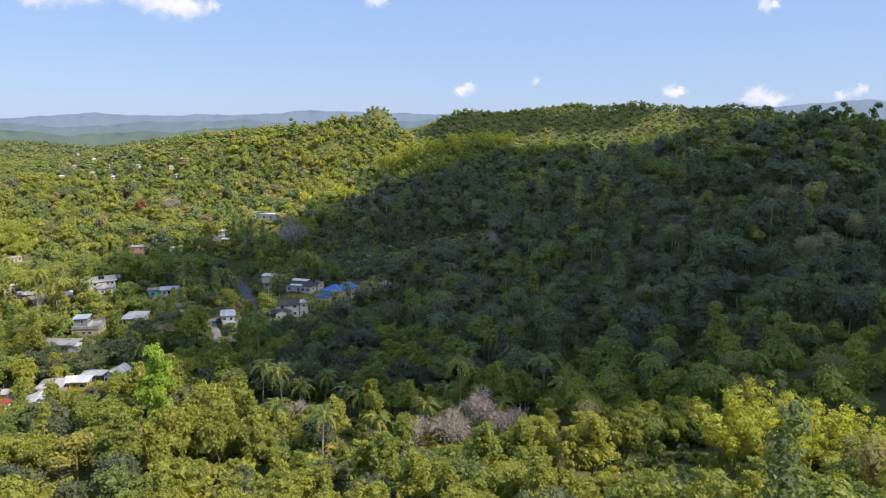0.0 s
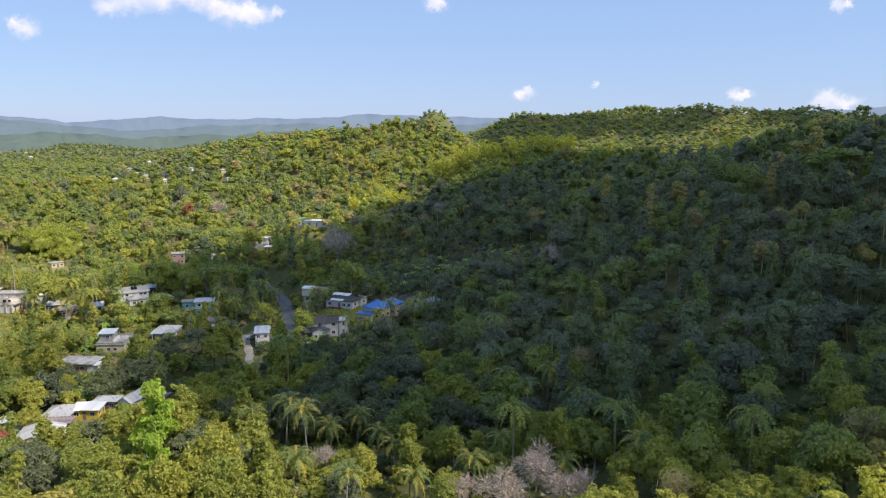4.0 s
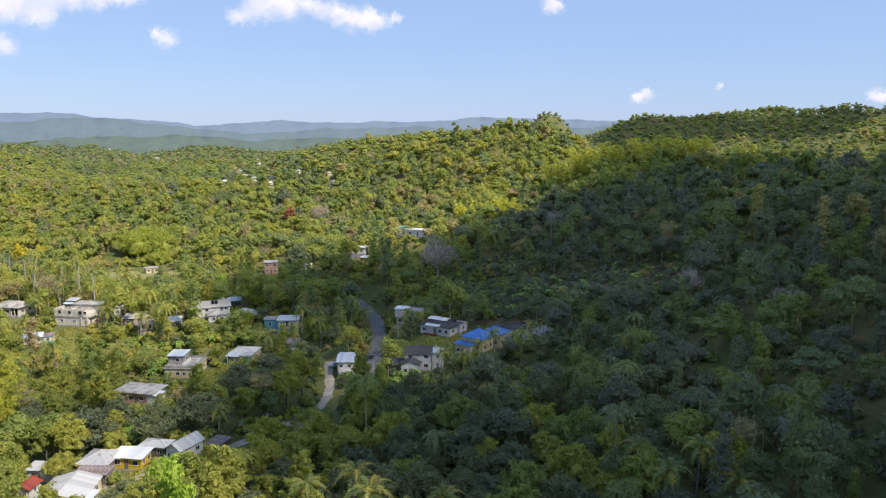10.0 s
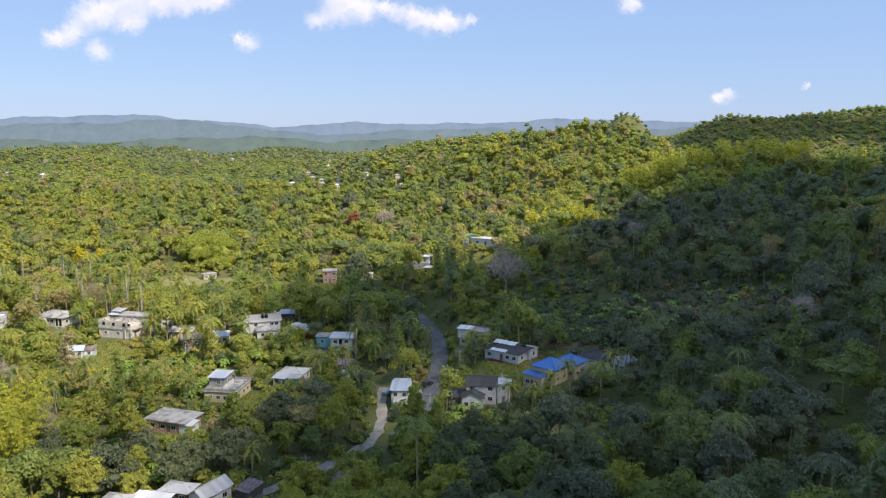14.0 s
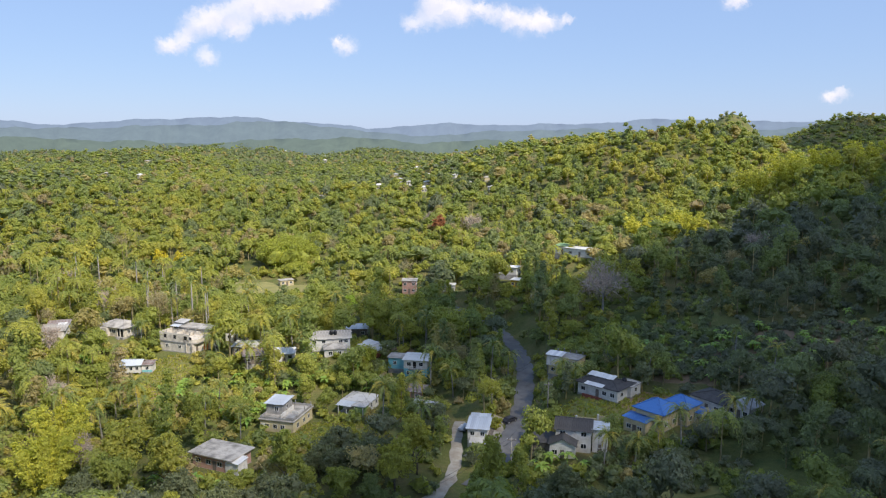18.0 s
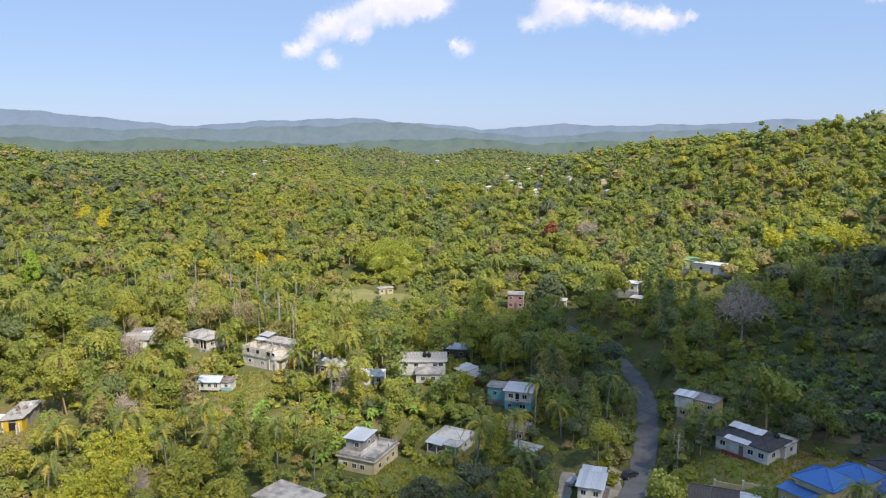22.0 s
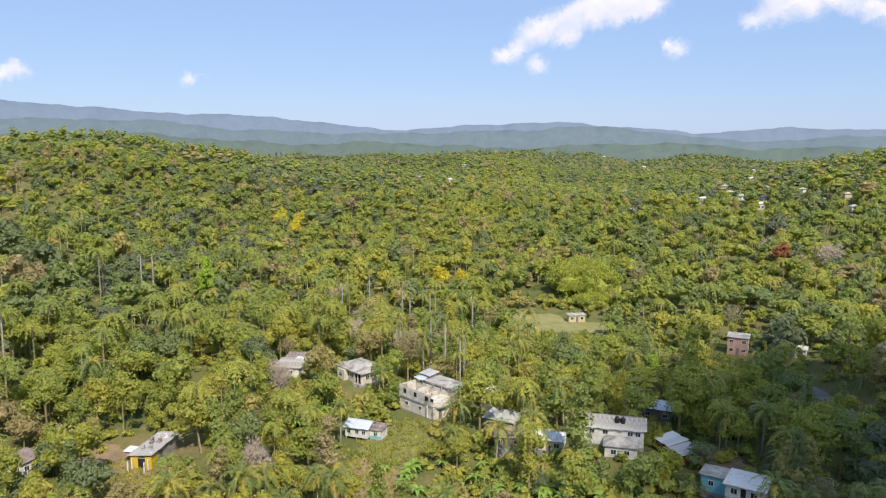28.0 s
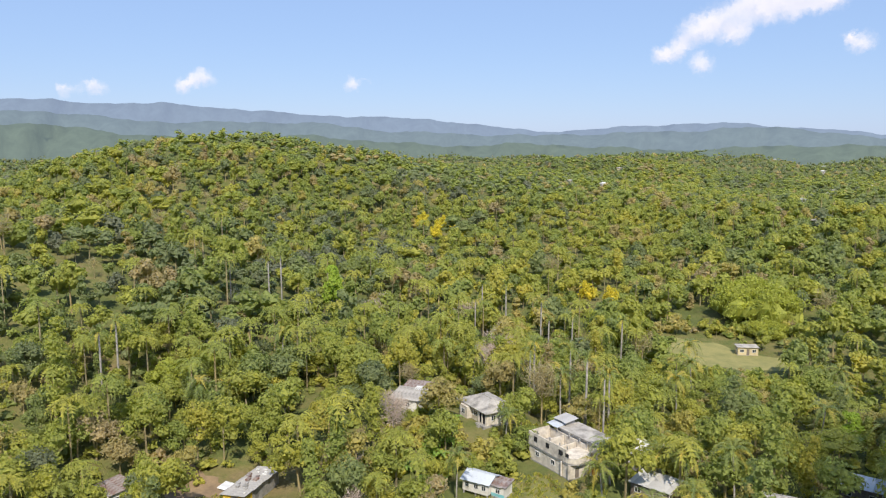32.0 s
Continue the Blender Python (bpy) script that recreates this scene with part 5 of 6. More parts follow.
T_MID = [wild(31, "dome", 5.0, 3.0, 9.6, 7, 44, .56), wild(32, "dome", 4.2, 3.5, 11.0, 6, 46, .52, .06), wild(33, "dome", 5.6, 2.0, 9.0, 8, 44, .58, -.22, 1.2), wild(34, "dome", 3.6, 2.2, 8.0, 5, 44, .48, .12),
         wild(35, "flat", 6.6, 4.6, 10.0, 10, 40, .55, .04, .18), wild(36, "tall", 3.3, 2.0, 12.0, 6, 44, .5, -.08, .5), wild(37, "tall", 2.8, 1.6, 10.0, 5, 44, .46, .10, .4), withered(38, 4.2, 10.5, 150, .1)]
T_FAR = [wild(51, "dome", 5.2, 0.0, 8.0, 3, 15, .95, 0, 1, 0), wild(52, "dome", 4.4, 0.0, 9.5, 3, 14, .85, .06, 1, 0), wild(53, "dome", 5.8, -1, 7.4, 4, 12, .95, -.2, 1.2, 0), wild(54, "flat", 6.8, 2.6, 8.6, 5, 10, 1.0, .04, .3, .25), wild(55, "tall", 3.2, 0.0, 10.5, 3, 14, .8, -.08, .5, 0), palm(56, 7, 7.5, .10)]
T_LAST = [wild(71, "dome", 6.8, -2, 6.5, 2, 9, 1.4, 0, 1, 0), wild(72, "dome", 5.4, -2, 8.5, 2, 8, 1.3, -.1, 1, 0), wild(73, "dome", 7.5, -2, 5.5, 3, 6, 1.4, .08, 1, 0), wild(74, "tall", 3.6, -1, 9.5, 2, 8, 1.2, -.12, .4, 0)]
T_PALM = [palm(91 + i, 16, 8.0 + 1.3 * i) for i in range(4)]
T_SHRUB = [low(111 + i, 1.9, .0, 2.3, 5, 18, .36, .8) for i in range(4)]

eyes = np.array([p[1:5] for p in PATH])


def seen(x, y, margin=34.5, near=85.0):
    """Places that come into view along the flight."""
    ok = np.zeros(x.shape, bool)
    for ex, ey, _, yaw in eyes:
        dx, dy = x - ex, y - ey
        a = (np.degrees(np.arctan2(-dx, dy)) - yaw + 180) % 360 - 180
        ok |= (np.abs(a) < margin) & (np.hypot(dx, dy) > near)
    return ok


def off_path(x, y):
    d = np.full(x.shape, 1e9)
    for ex, ey, _, _ in eyes:
        d = np.minimum(d, np.hypot(x - ex, y - ey))
    return d


def line_gap(x, y, line):
    d = np.full(x.shape, 1e9)
    for (ax, ay, _), (bx, by, _) in zip(line, line[1:]):
        k = np.clip(((x - ax) * (bx - ax) + (y - ay) * (by - ay)) / ((bx - ax) ** 2 + (by - ay) ** 2), 0, 1)
        d = np.minimum(d, np.hypot(x - ax - k * (bx - ax), y - ay - k * (by - ay)))
    return d


CROPS = [(-40, 260, 28, 10), (-18, 332, 40, 20), (-55, 345, 22, 14), (-150, 268, 16, 12), (-120, 250, 14, 9)]      # slopes under low crops
OPEN = [(-238, 392, 25, 15), (-41, 257, 18, 4), (-126, 601, 9, 7), (-181, 273, 9, 8), (-60, 288, 12, 7), (-43, 299, 13, 8), (-205, 221, 8, 6), (-96, 190, 6, 11), (-172, 258, 14, 9), (-113, 263, 13, 9)]


# stands of particular trees that are left free of others
STANDS = [(-163, 236, 10), (-174, 222, 8), (-62, 153, 6), (-37, 154, 4), (-25, 145, 4), (-14, 155, 4), (-3, 160, 4), (-20, 150, 4), (36, 120, 7), (46, 120, 9), (58, 121, 9), (70, 124, 7), (3, 155, 8), (12, 154, 5), (-60, 149, 5), (-49, 146, 6), (-46, 139, 5), (-40, 178, 6), (-30, 184, 6), (-47, 181, 5),
          (18, 325, 7), (13, 588, 12), (30, 575, 10), (-8, 580, 10), (-30, 555, 12), (46, 560, 8), (130, 448, 10), (-51, 381, 9), (-258, 428, 11), (-245, 440, 8), (-272, 420, 9), (-285, 370, 7),
          (-460, 404, 10), (-300, 390, 7), (-306, 281, 4), (-75, 370, 7), (-217, 531, 6), (-160, 222, 9), (-152, 214, 7), (-66, 475, 9), (-90, 500, 7)]


KEEP += [(-238, 390, 21), (-80, 254, 4), (-80, 244, 4), (-84, 234, 3.6), (-89, 221, 3.6)]


def room(x, y):
    """How tall a plant may stand: low in yards and on the side of a house from which the flight sees it."""
    h = np.full(x.shape, 40.0)
    for cx, cy, r in KEEP:
        vx, vy = (-5 - cx, 60 - cy) if cy < 225 and cx > -125 else (-58 - cx, 184 - cy) if cx < -180 else (-25 - cx, 140 - cy)
        n = math.hypot(vx, vy)
        vx, vy = vx / n, vy / n
        u, w = (x - cx) * vx + (y - cy) * vy, np.abs(-(x - cx) * vy + (y - cy) * vx)
        d = np.hypot(x - cx, y - cy)
        h = np.where(d < r * .8 + .8, 0, h)
        h = np.where((u > 0) & (w < r * .72) & (u < 90), np.minimum(h, np.maximum(1.1, (u - r * .8) * min(.4, 64 / n) + 1.6)), h)
        h = np.where((u <= 0) & (d < r + 2), np.minimum(h, 8), h)
    for cx, cy, a, b in OPEN:
        h = np.where(((x - cx) / a) ** 2 + ((y - cy) / b) ** 2 < 1, np.minimum(h, 1.2), h)
    for cx, cy, a, b in CROPS:
        h = np.where(((x - cx) / a) ** 2 + ((y - cy) / b) ** 2 < 1, np.minimum(h, 2.8), h)
    for cx, cy, r in STANDS:
        n = math.hypot(-10 - cx, 40 - cy)
        vx, vy = (-10 - cx) / n, (40 - cy) / n
        u, w = (x - cx) * vx + (y - cy) * vy, np.abs(-(x - cx) * vy + (y - cy) * vx)
        h = np.where(np.hypot(x - cx, y - cy) < r, np.minimum(h, 2.4), h)
        h = np.where((u > 0) & (w < r) & (u < 40), np.minimum(h, np.maximum(0, (u - r) * .3 + 4)), h)
    g = line_gap(x, y, ROAD[4:])
    h = np.where(g < 4.2, 0, np.where(g < 7, np.minimum(h, 4.5), h))
    g = line_gap(x, y, ROAD[:5])
    h = np.where(g < 4.2, 0, np.where(g < 6, np.minimum(h, 8), h))
    return np.where(line_gap(x, y, LANE) < 3.2, 0, h)


def scatter(x0, x1, y0, y1, step, keepers):
    nx, ny = int((x1 - x0) / step), int((y1 - y0) / step)
    X, Y = np.meshgrid(np.arange(nx), np.arange(ny))
    X = x0 + (X + .5 * (Y % 2) + RNG.uniform(-.42, .42, X.shape)) * step
    Y = y0 + (Y + RNG.uniform(-.42, .42, Y.shape)) * step
    X, Y = X.ravel(), Y.ravel()
    k = keepers(X, Y)
    return X[k], Y[k]


def wave(x, y):
    """Slow change of the kind of wood from place to place."""
    return .5 + .25 * (np.sin(x / 37 + 1.1) * np.cos(y / 43 + .6) + np.sin((x + y) / 71)) + .12 * np.sin(x / 13) * np.sin(y / 17)


def plant(name, templates, x, y, size, hue, label, category, mat=M_leaf, sink=.4, squash=None):
    """Many plants as one mesh of growth that nobody could count."""
    V, F, H, o = [], [], [], 0
    share_of = np.array([t[4] for t in templates])
    kind = RNG.choice(len(templates), len(x), p=share_of / share_of.sum())
    z = land(x, y) - sink
    turn = RNG.rand(len(x)) * 2 * math.pi
    tall = size * (RNG.uniform(.85, 1.2, len(x)) if squash is None else squash)
    for k, (tv, tf, th, tone, _w) in enumerate(templates):
        i = np.nonzero(kind == k)[0]
        if not len(i):
            continue
        c, s = np.cos(turn[i])[:, None], np.sin(turn[i])[:, None]
        vx, vy, vz = tv[None, :, 0], tv[None, :, 1], tv[None, :, 2]
        v = np.stack([(vx * c - vy * s) * size[i, None] + x[i, None], (vx * s + vy * c) * size[i, None] + y[i, None], vz * tall[i, None] + z[i, None]], 2)
        V.append(v.reshape(-1, 3))
        F.append((tf[None] + (np.arange(len(i)) * len(tv))[:, None, None]).reshape(-1, 3) + o)
        own = np.where(hue[i] < .88, np.clip(hue[i] + tone, 0, .88), hue[i])
        H.append(np.where(np.isnan(th)[None], own[:, None], th[None]).ravel())
        o += len(i) * len(tv)
    me = raw_mesh(name, np.concatenate(V), np.concatenate(F), mat, False, np.concatenate(H))
    return tagged(new(name, me), label, category, kind="stuff")


def slope_shade(x, y):
    """The cloud-shaded eastern slope, whose grey-blue shade is put into the leaf hues."""
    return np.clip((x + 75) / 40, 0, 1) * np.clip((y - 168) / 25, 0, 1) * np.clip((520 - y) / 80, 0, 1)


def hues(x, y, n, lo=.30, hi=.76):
    # hue drops on the shaded slope, so the colour carries its shade
    h = np.clip(lo + (hi - lo) * (wave(x, y) * .75 + RNG.rand(n) * 1.0 - .40) - .34 * slope_shade(x, y), 0, hi)
    h = np.where(slope_shade(x, y) < .3, np.maximum(h, .16), h)
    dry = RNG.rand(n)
    return np.where(dry > .935 - .09 * (wave(y * 1.3, x * 1.3) > .62) + .05 * slope_shade(x, y), RNG.uniform(.89, .935, n), h)


NEAR_R, MID_R, FAR_R = 215, 560, 1350
nx_, ny_ = scatter(-420, 330, 60, 460, 7.6, lambda x, y: (off_path(x, y) < NEAR_R) & seen(x, y))
H_ = room(nx_, ny_)
full = H_ > 3.2
order = np.argsort(off_path(nx_, ny_) + RNG.rand(len(nx_)) * 40)
order = order[full[order]]
THING = order[:330]
rest = np.setdiff1d(np.nonzero(full)[0], THING)


def sizes(i, lo=.6, hi=1.35):
    return np.minimum(lo + .1 + (hi - lo) * RNG.rand(len(i)) ** 1.4, H_[i] / 11.0)


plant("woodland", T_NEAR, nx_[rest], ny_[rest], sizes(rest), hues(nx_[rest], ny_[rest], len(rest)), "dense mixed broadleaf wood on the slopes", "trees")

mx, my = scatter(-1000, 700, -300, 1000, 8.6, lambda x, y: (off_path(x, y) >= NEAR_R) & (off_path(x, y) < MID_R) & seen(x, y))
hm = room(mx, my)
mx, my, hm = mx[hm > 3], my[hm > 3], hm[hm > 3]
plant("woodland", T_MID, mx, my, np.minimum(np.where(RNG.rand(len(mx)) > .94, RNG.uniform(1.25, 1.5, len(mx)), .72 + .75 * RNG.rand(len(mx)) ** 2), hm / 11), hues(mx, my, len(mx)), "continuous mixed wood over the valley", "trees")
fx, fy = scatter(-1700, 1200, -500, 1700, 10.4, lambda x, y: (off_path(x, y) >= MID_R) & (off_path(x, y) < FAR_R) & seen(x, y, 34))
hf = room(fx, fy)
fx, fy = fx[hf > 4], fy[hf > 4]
# low hue range: distance haze is put into the leaf colour
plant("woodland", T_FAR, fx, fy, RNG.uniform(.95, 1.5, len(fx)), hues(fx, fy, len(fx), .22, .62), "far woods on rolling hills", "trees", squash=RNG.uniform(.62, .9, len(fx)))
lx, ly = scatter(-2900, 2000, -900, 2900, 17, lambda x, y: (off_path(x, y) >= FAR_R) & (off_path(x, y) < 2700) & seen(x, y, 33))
# lowest hue range, with the most haze in the leaf colour
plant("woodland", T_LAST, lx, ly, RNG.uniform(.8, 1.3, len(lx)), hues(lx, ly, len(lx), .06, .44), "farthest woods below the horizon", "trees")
# the same wood goes on behind the flight line
bx, by = scatter(-520, 420, -330, 320, 12.5, lambda x, y: ~seen(x, y, 36, 80) & (off_path(x, y) < 330))
hb = room(bx, by)
bx, by = bx[hb > 4], by[hb > 4]
plant("woodland", T_FAR, bx, by, RNG.uniform(.8, 1.35, len(bx)), hues(bx, by, len(bx)), "wood on the slopes behind the start", "trees")
# palms among the valley woods
px_, py_ = scatter(-520, 60, 170, 700, 13, lambda x, y: (off_path(x, y) > 190) & seen(x, y) & (land(x, y) < 26))
cx_, cy_ = scatter(-290, -128, 190, 345, 9.0, lambda x, y: seen(x, y))
dx_, dy_ = scatter(-75, 125, 152, 300, 17, lambda x, y: seen(x, y))
px_, py_ = np.concatenate([px_, cx_, dx_]), np.concatenate([py_, cy_, dy_])
hp = room(px_, py_)
sel = (hp > 7) & (RNG.rand(len(px_)) < .36)
px_, py_ = px_[sel], py_[sel]
# palms on the shaded slope get its dimness in their hue
plant("palm_grove", T_PALM, px_, py_, RNG.uniform(.85, 1.45, len(px_)), RNG.uniform(.45, .8, len(px_)) - .42 * slope_shade(px_, py_), "coconut palms rising from the valley woods", "palms")
# low growth in yards and clearings
sx, sy = scatter(-260, 120, 96, 440, 2.9, lambda x, y: seen(x, y) & (off_path(x, y) < 300))
hs = room(sx, sy)
sel = (hs > .5) & (hs < 6) & (RNG.rand(len(sx)) < np.where(hs < 1.25, .10, .9))
sx, sy, hs = sx[sel], sy[sel], hs[sel]
plant("undergrowth", T_SHRUB, sx, sy, np.clip(hs / 2.4, .3, 1.5) * RNG.uniform(.6, 1.15, len(sx)), hues(sx, sy, len(sx), .2, .88), "low shrubs and creepers round the houses", "shrubs", sink=.15)


# saplings and ferns below the trees of the near slopes
T_FERN = [low(131 + i, 2.4, -.3, 2.6, 3, 12, .45, .85) for i in range(4)]
ux, uy = scatter(-300, 260, 110, 420, 6.2, lambda x, y: (off_path(x, y) < 300) & seen(x, y))
hu = room(ux, uy)
ux, uy = ux[hu > 5], uy[hu > 5]
plant("undergrowth", T_FERN, ux, uy, RNG.uniform(.7, 1.4, len(ux)), hues(ux, uy, len(ux), .25, .8), "saplings and ferns below the trees", "shrubs", sink=.1)
# grass tufts on the lawns and the field
tx, ty, tz = [], [], []
for cx, cy, a, b in OPEN[2:]:
    n = int(a * b * 9)
    q, w = np.sqrt(RNG.rand(n)) * 1.05, RNG.rand(n) * 2 * math.pi
    tx.append(cx + a * q * np.cos(w))
    ty.append(cy + b * q * np.sin(w))
tx, ty = np.concatenate(tx), np.concatenate(ty)
TUFT = []
for _s in range(3):
    _g = np.random.RandomState(900 + _s)
    _c = _g.randn(7, 3) * [.18, .18, 0]
    _d = _g.randn(7, 3) * [.2, .2, 0] + [0, 0, .42]
    _w = _g.randn(7, 3) * [.09, .09, 0]
    TUFT.append((np.stack([_c - _w, _c + _w, _c + _d], 1).reshape(-1, 3), np.arange(21).reshape(7, 3), np.full(21, np.nan), 0.0, 1.0))
plant("grass", TUFT, tx, ty, RNG.uniform(.7, 1.6, len(tx)), RNG.uniform(.5, .95, len(tx)), "tufts of dry grass in the yards", "grass", sink=.0)


# trees near the flight line, each a thing of its own
def branching(seed, h, r, forks=3, reach=2.6, levels=2):
    g = random.Random(seed)
    bm = tube([(0, 0, -.4), (g.uniform(-.2, .2), 0, h * .5), (g.uniform(-.4, .4), g.uniform(-.4, .4), h)], [r, r * .8, r * .55], 7)

    def limb(p, d, ln, rad, lvl):
        q = p + d * ln * .5 + Vector((g.uniform(-.1, .1), g.uniform(-.1, .1), .1)) * ln
        e = p + d * ln + Vector((0, 0, ln * .15))
        tube([p, q, e], [rad, rad * .75, rad * .4], 5 if lvl > 0 else 3, bm)
        if lvl > 0:
            for _ in range(forks):
                nd = (d + Vector((g.uniform(-.9, .9), g.uniform(-.9, .9), g.uniform(-.1, .8)))).normalized()
                limb(q.lerp(e, g.uniform(.2, 1)), nd, ln * g.uniform(.5, .75), rad * .5, lvl - 1)
    for k in range(forks + 1):
        a = 2 * math.pi * (k / (forks + 1)) + g.uniform(-.4, .4)
        limb(Vector((0, 0, h * g.uniform(.65, 1))), Vector((math.cos(a), math.sin(a), g.uniform(.5, 1.1))).normalized(), reach * g.uniform(.8, 1.2), r * .5, levels)
    return bm


def tree_kind(name, seed, mat, label, R=4.6, z0=3.0, z1=10.0, K=16, per=70, size=.36, up=.35, group="trees near the flight line", bark=None, flat=1.0):
    t = empty(name, 0, 0, -200, 0, label, "tree", group)
    part("trunk", branching(seed, z0 + 1.6, .24, 3, R * .6, 0), bark or M_bark, t, smooth=True)
    v, f = foliated(seed, R, z0, z1, K, 12, per // 2, size * .66, True, .70, up, flat)
    share("crown", raw_mesh("crown", v, f, mat), t)
    return t


KINDS = [tree_kind("tree", 201, M_leaf_ob, "broadleaf tree with a rounded green crown"),
         tree_kind("tree", 202, M_leaf_ob, "spreading broadleaf tree with mid-green leaves", 5.4, 3.5, 9.6, 16),
         tree_kind("tree", 203, M_olive, "olive-leaved tree with a loose crown", 4.4, 2.6, 10.2, 12, 60),
         tree_kind("mango_tree", 204, M_mango, "dense dark green mango tree with a domed crown", 5.2, 2.2, 9.8, 17, 70, .36),
         tree_kind("tree", 205, M_olive, "tall narrow tree with yellow-green leaves", 3.4, 3.0, 12.5, 12, 62),
         tree_kind("mango_tree", 206, M_mango, "dark green mango tree", 4.6, 2.2, 9.0, 14, 66, .36)]
pick = RNG.rand(len(THING))
for _j, _i in enumerate(THING):
    _x, _y = float(nx_[_i]), float(ny_[_i])
    # kind follows the shade: greyed mangoes inside it, yellow olives in the sun
    _k = (3, 5, 3, 5, 0, 3, 5, 1)[int(pick[_j] * 8)] if slope_shade(_x, _y) > .5 else (2, 4, 0, 2, 4, 1, 2, 5)[int(pick[_j] * 8)]
    # dark mangoes grow here, more of them to stand in for passing shade
    if -172 < _x < -100 and 205 < _y < 262:
        _k = (3, 5, 0, 3, 5, 4)[_j % 6]
    _s = min(RNG.uniform(.75, 1.2), float(H_[_i]) / 11.0)
    _m = pose(_x, _y, land1(_x, _y) - .3, 0, 0, RNG.uniform(0, 360)) @ Matrix.Diagonal((_s, _s, _s * RNG.uniform(.9, 1.15), 1))
    copy_thing(KINDS[_k], _m)


def spot(kind, x, y, s=1.0, turn=0, tall=1.0, z=None):
    return copy_thing(kind, pose(x, y, (land1(x, y) if z is None else z) - .3, 0, 0, turn) @ Matrix.Diagonal((s, s, s * tall, 1)))


LIME = tree_kind("tree", 301, M_lime, "bright lime-green tree with layered branches", 3.6, 2.5, 13, 16, 60, .42, .1, "single trees", None, .55)
FLOWER = tree_kind("flowering_tree", 302, M_flower, "tree in full yellow flower", 5.2, 3, 9.5, 13, 40, .42, .35, "single trees")
RUSTY = tree_kind("tree", 303, M_rust, "tree with rust-red leaves", 4.4, 4, 11, 12, 50, .6, .35, "single trees")
UMBRELLA = tree_kind("rain_tree", 304, M_rain, "wide flat-topped green rain tree", 12, 2.5, 9.5, 48, 60, .5, .6, "single trees", None, .7)
FRESH = tree_kind("tree", 306, M_rain, "rounded tree with fresh bright green leaves", 5.0, 2.0, 9.6, 17, 76, .34, .35, "single trees")
BUSH = tree_kind("tree", 305, M_olive, "large rounded olive-brown tree", 5.4, 1.5, 10, 18, 70, .4, .35, "single trees")


def bamboo_kind(seed, label):
    """A clump of bamboo: leaning canes and plumes of fine leaves that arch outwards."""
    g = np.random.RandomState(seed)
    t = empty("bamboo_clump", 0, 0, -200, 0, label, "bamboo", "bamboo clumps")
    bm = bmesh.new()
    C, r = [], []
    for k in range(26):
        a, q = g.rand() * 2 * math.pi, .4 + g.rand() * 1.2
        lean, hh = 1.5 + 3.6 * g.rand(), 8 + 4.5 * g.rand()
        base = np.array([math.cos(a) * q, math.sin(a) * q, 0])
        tip = base + [math.cos(a) * lean, math.sin(a) * lean, hh]
        mid = base * .6 + tip * .4 + [0, 0, hh * .12]
        tube([tuple(base), tuple(mid), tuple(tip)], [.07, .06, .03], 4, bm)
        for s in (.5, .68, .84, 1.0):
            C.append(base + (tip - base) * s + [math.cos(a) * s * s, math.sin(a) * s * s, .4 - 1.3 * (s - .7) ** 2])
            r.append(.75 + .55 * g.rand())
    tagged(part("stalk", bm, M_olive, t), kind="stuff")
    C, r = np.array(C), np.array(r)
    v, f = join(cores(g, C, r, .5), leaves(g, C, r, 40, .24, True, .25, .8))
    share("crown", raw_mesh("crown", v, f, M_bamboo), t)
    return t


BAMBOO = [bamboo_kind(401, "tall yellow-green bamboo clump with arching plumes"), bamboo_kind(402, "dense yellow bamboo clump")]
for _x, _y, _s in ((50, 121, .95), (57, 126, 1.0), (64, 120, .95), (55, 113, .9), (69, 114, .85),
                   (13, 588, 1.5), (30, 575, 1.5), (-6, 580, 1.5), (-25, 560, 1.6), (-40, 545, 1.5), (46, 560, 1.4), (129, 445, 1.2), (122, 452, 1.1), (140, 452, 1.1), (-20, 548, 1.4),
                   (-158, 222, 1.0), (-164, 226, 1.0), (-152, 214, 1.0), (-147, 210, .9), (-62, 470, 1.2), (-70, 480, 1.2), (-90, 500, 1.2)):
    spot(BAMBOO[int(_x) % 2], _x, _y, _s, _x * 31 % 360)

for _x, _y, _s in ((-62, 153, 1.05), (-57, 142, .75)):
    spot(LIME, _x, _y, _s, 40, 1.65)
for _x, _y, _s in ((-49, 147, 1.1), (-45, 140, 1.0), (-53, 136, 1.0), (-38, 143, .9)):
    spot(BUSH, _x, _y, _s, _x * 7, 1.3)
for _x, _y, _s in ((-460, 404, 1.0), (-446, 409, .8), (-474, 398, .9), (-464, 414, .7), (-452, 396, .8), (-484, 406, .6), (-434, 402, .6), (-302, 387, .8), (-296, 394, .7), (-440, 414, .5)):
    spot(FLOWER, _x, _y, _s, _x, 1.6)
for _x, _y, _s in ((-258, 432, 1.4), (-276, 376, .8), (-262, 370, .6), (-300, 452, .6), (-243, 420, .6)):
    spot(UMBRELLA, _x, _y, _s, _x, 1.15 if _s > 1 else 1.1)
spot(RUSTY, -217, 531, 1.1)
for _x, _y, _s in ((-213, 210, .9), (-258, 221, 1.15), (-264, 230, 1.0), (-196, 372, .8), (-246, 212, .9), (-272, 240, 1.0), (-131, 303, .8)):
    spot(FRESH, _x, _y, _s, _x * 13)
spot(LIME, -306, 281, 1.0, 0, 1.75)
spot(LIME, -166, 350, .9)

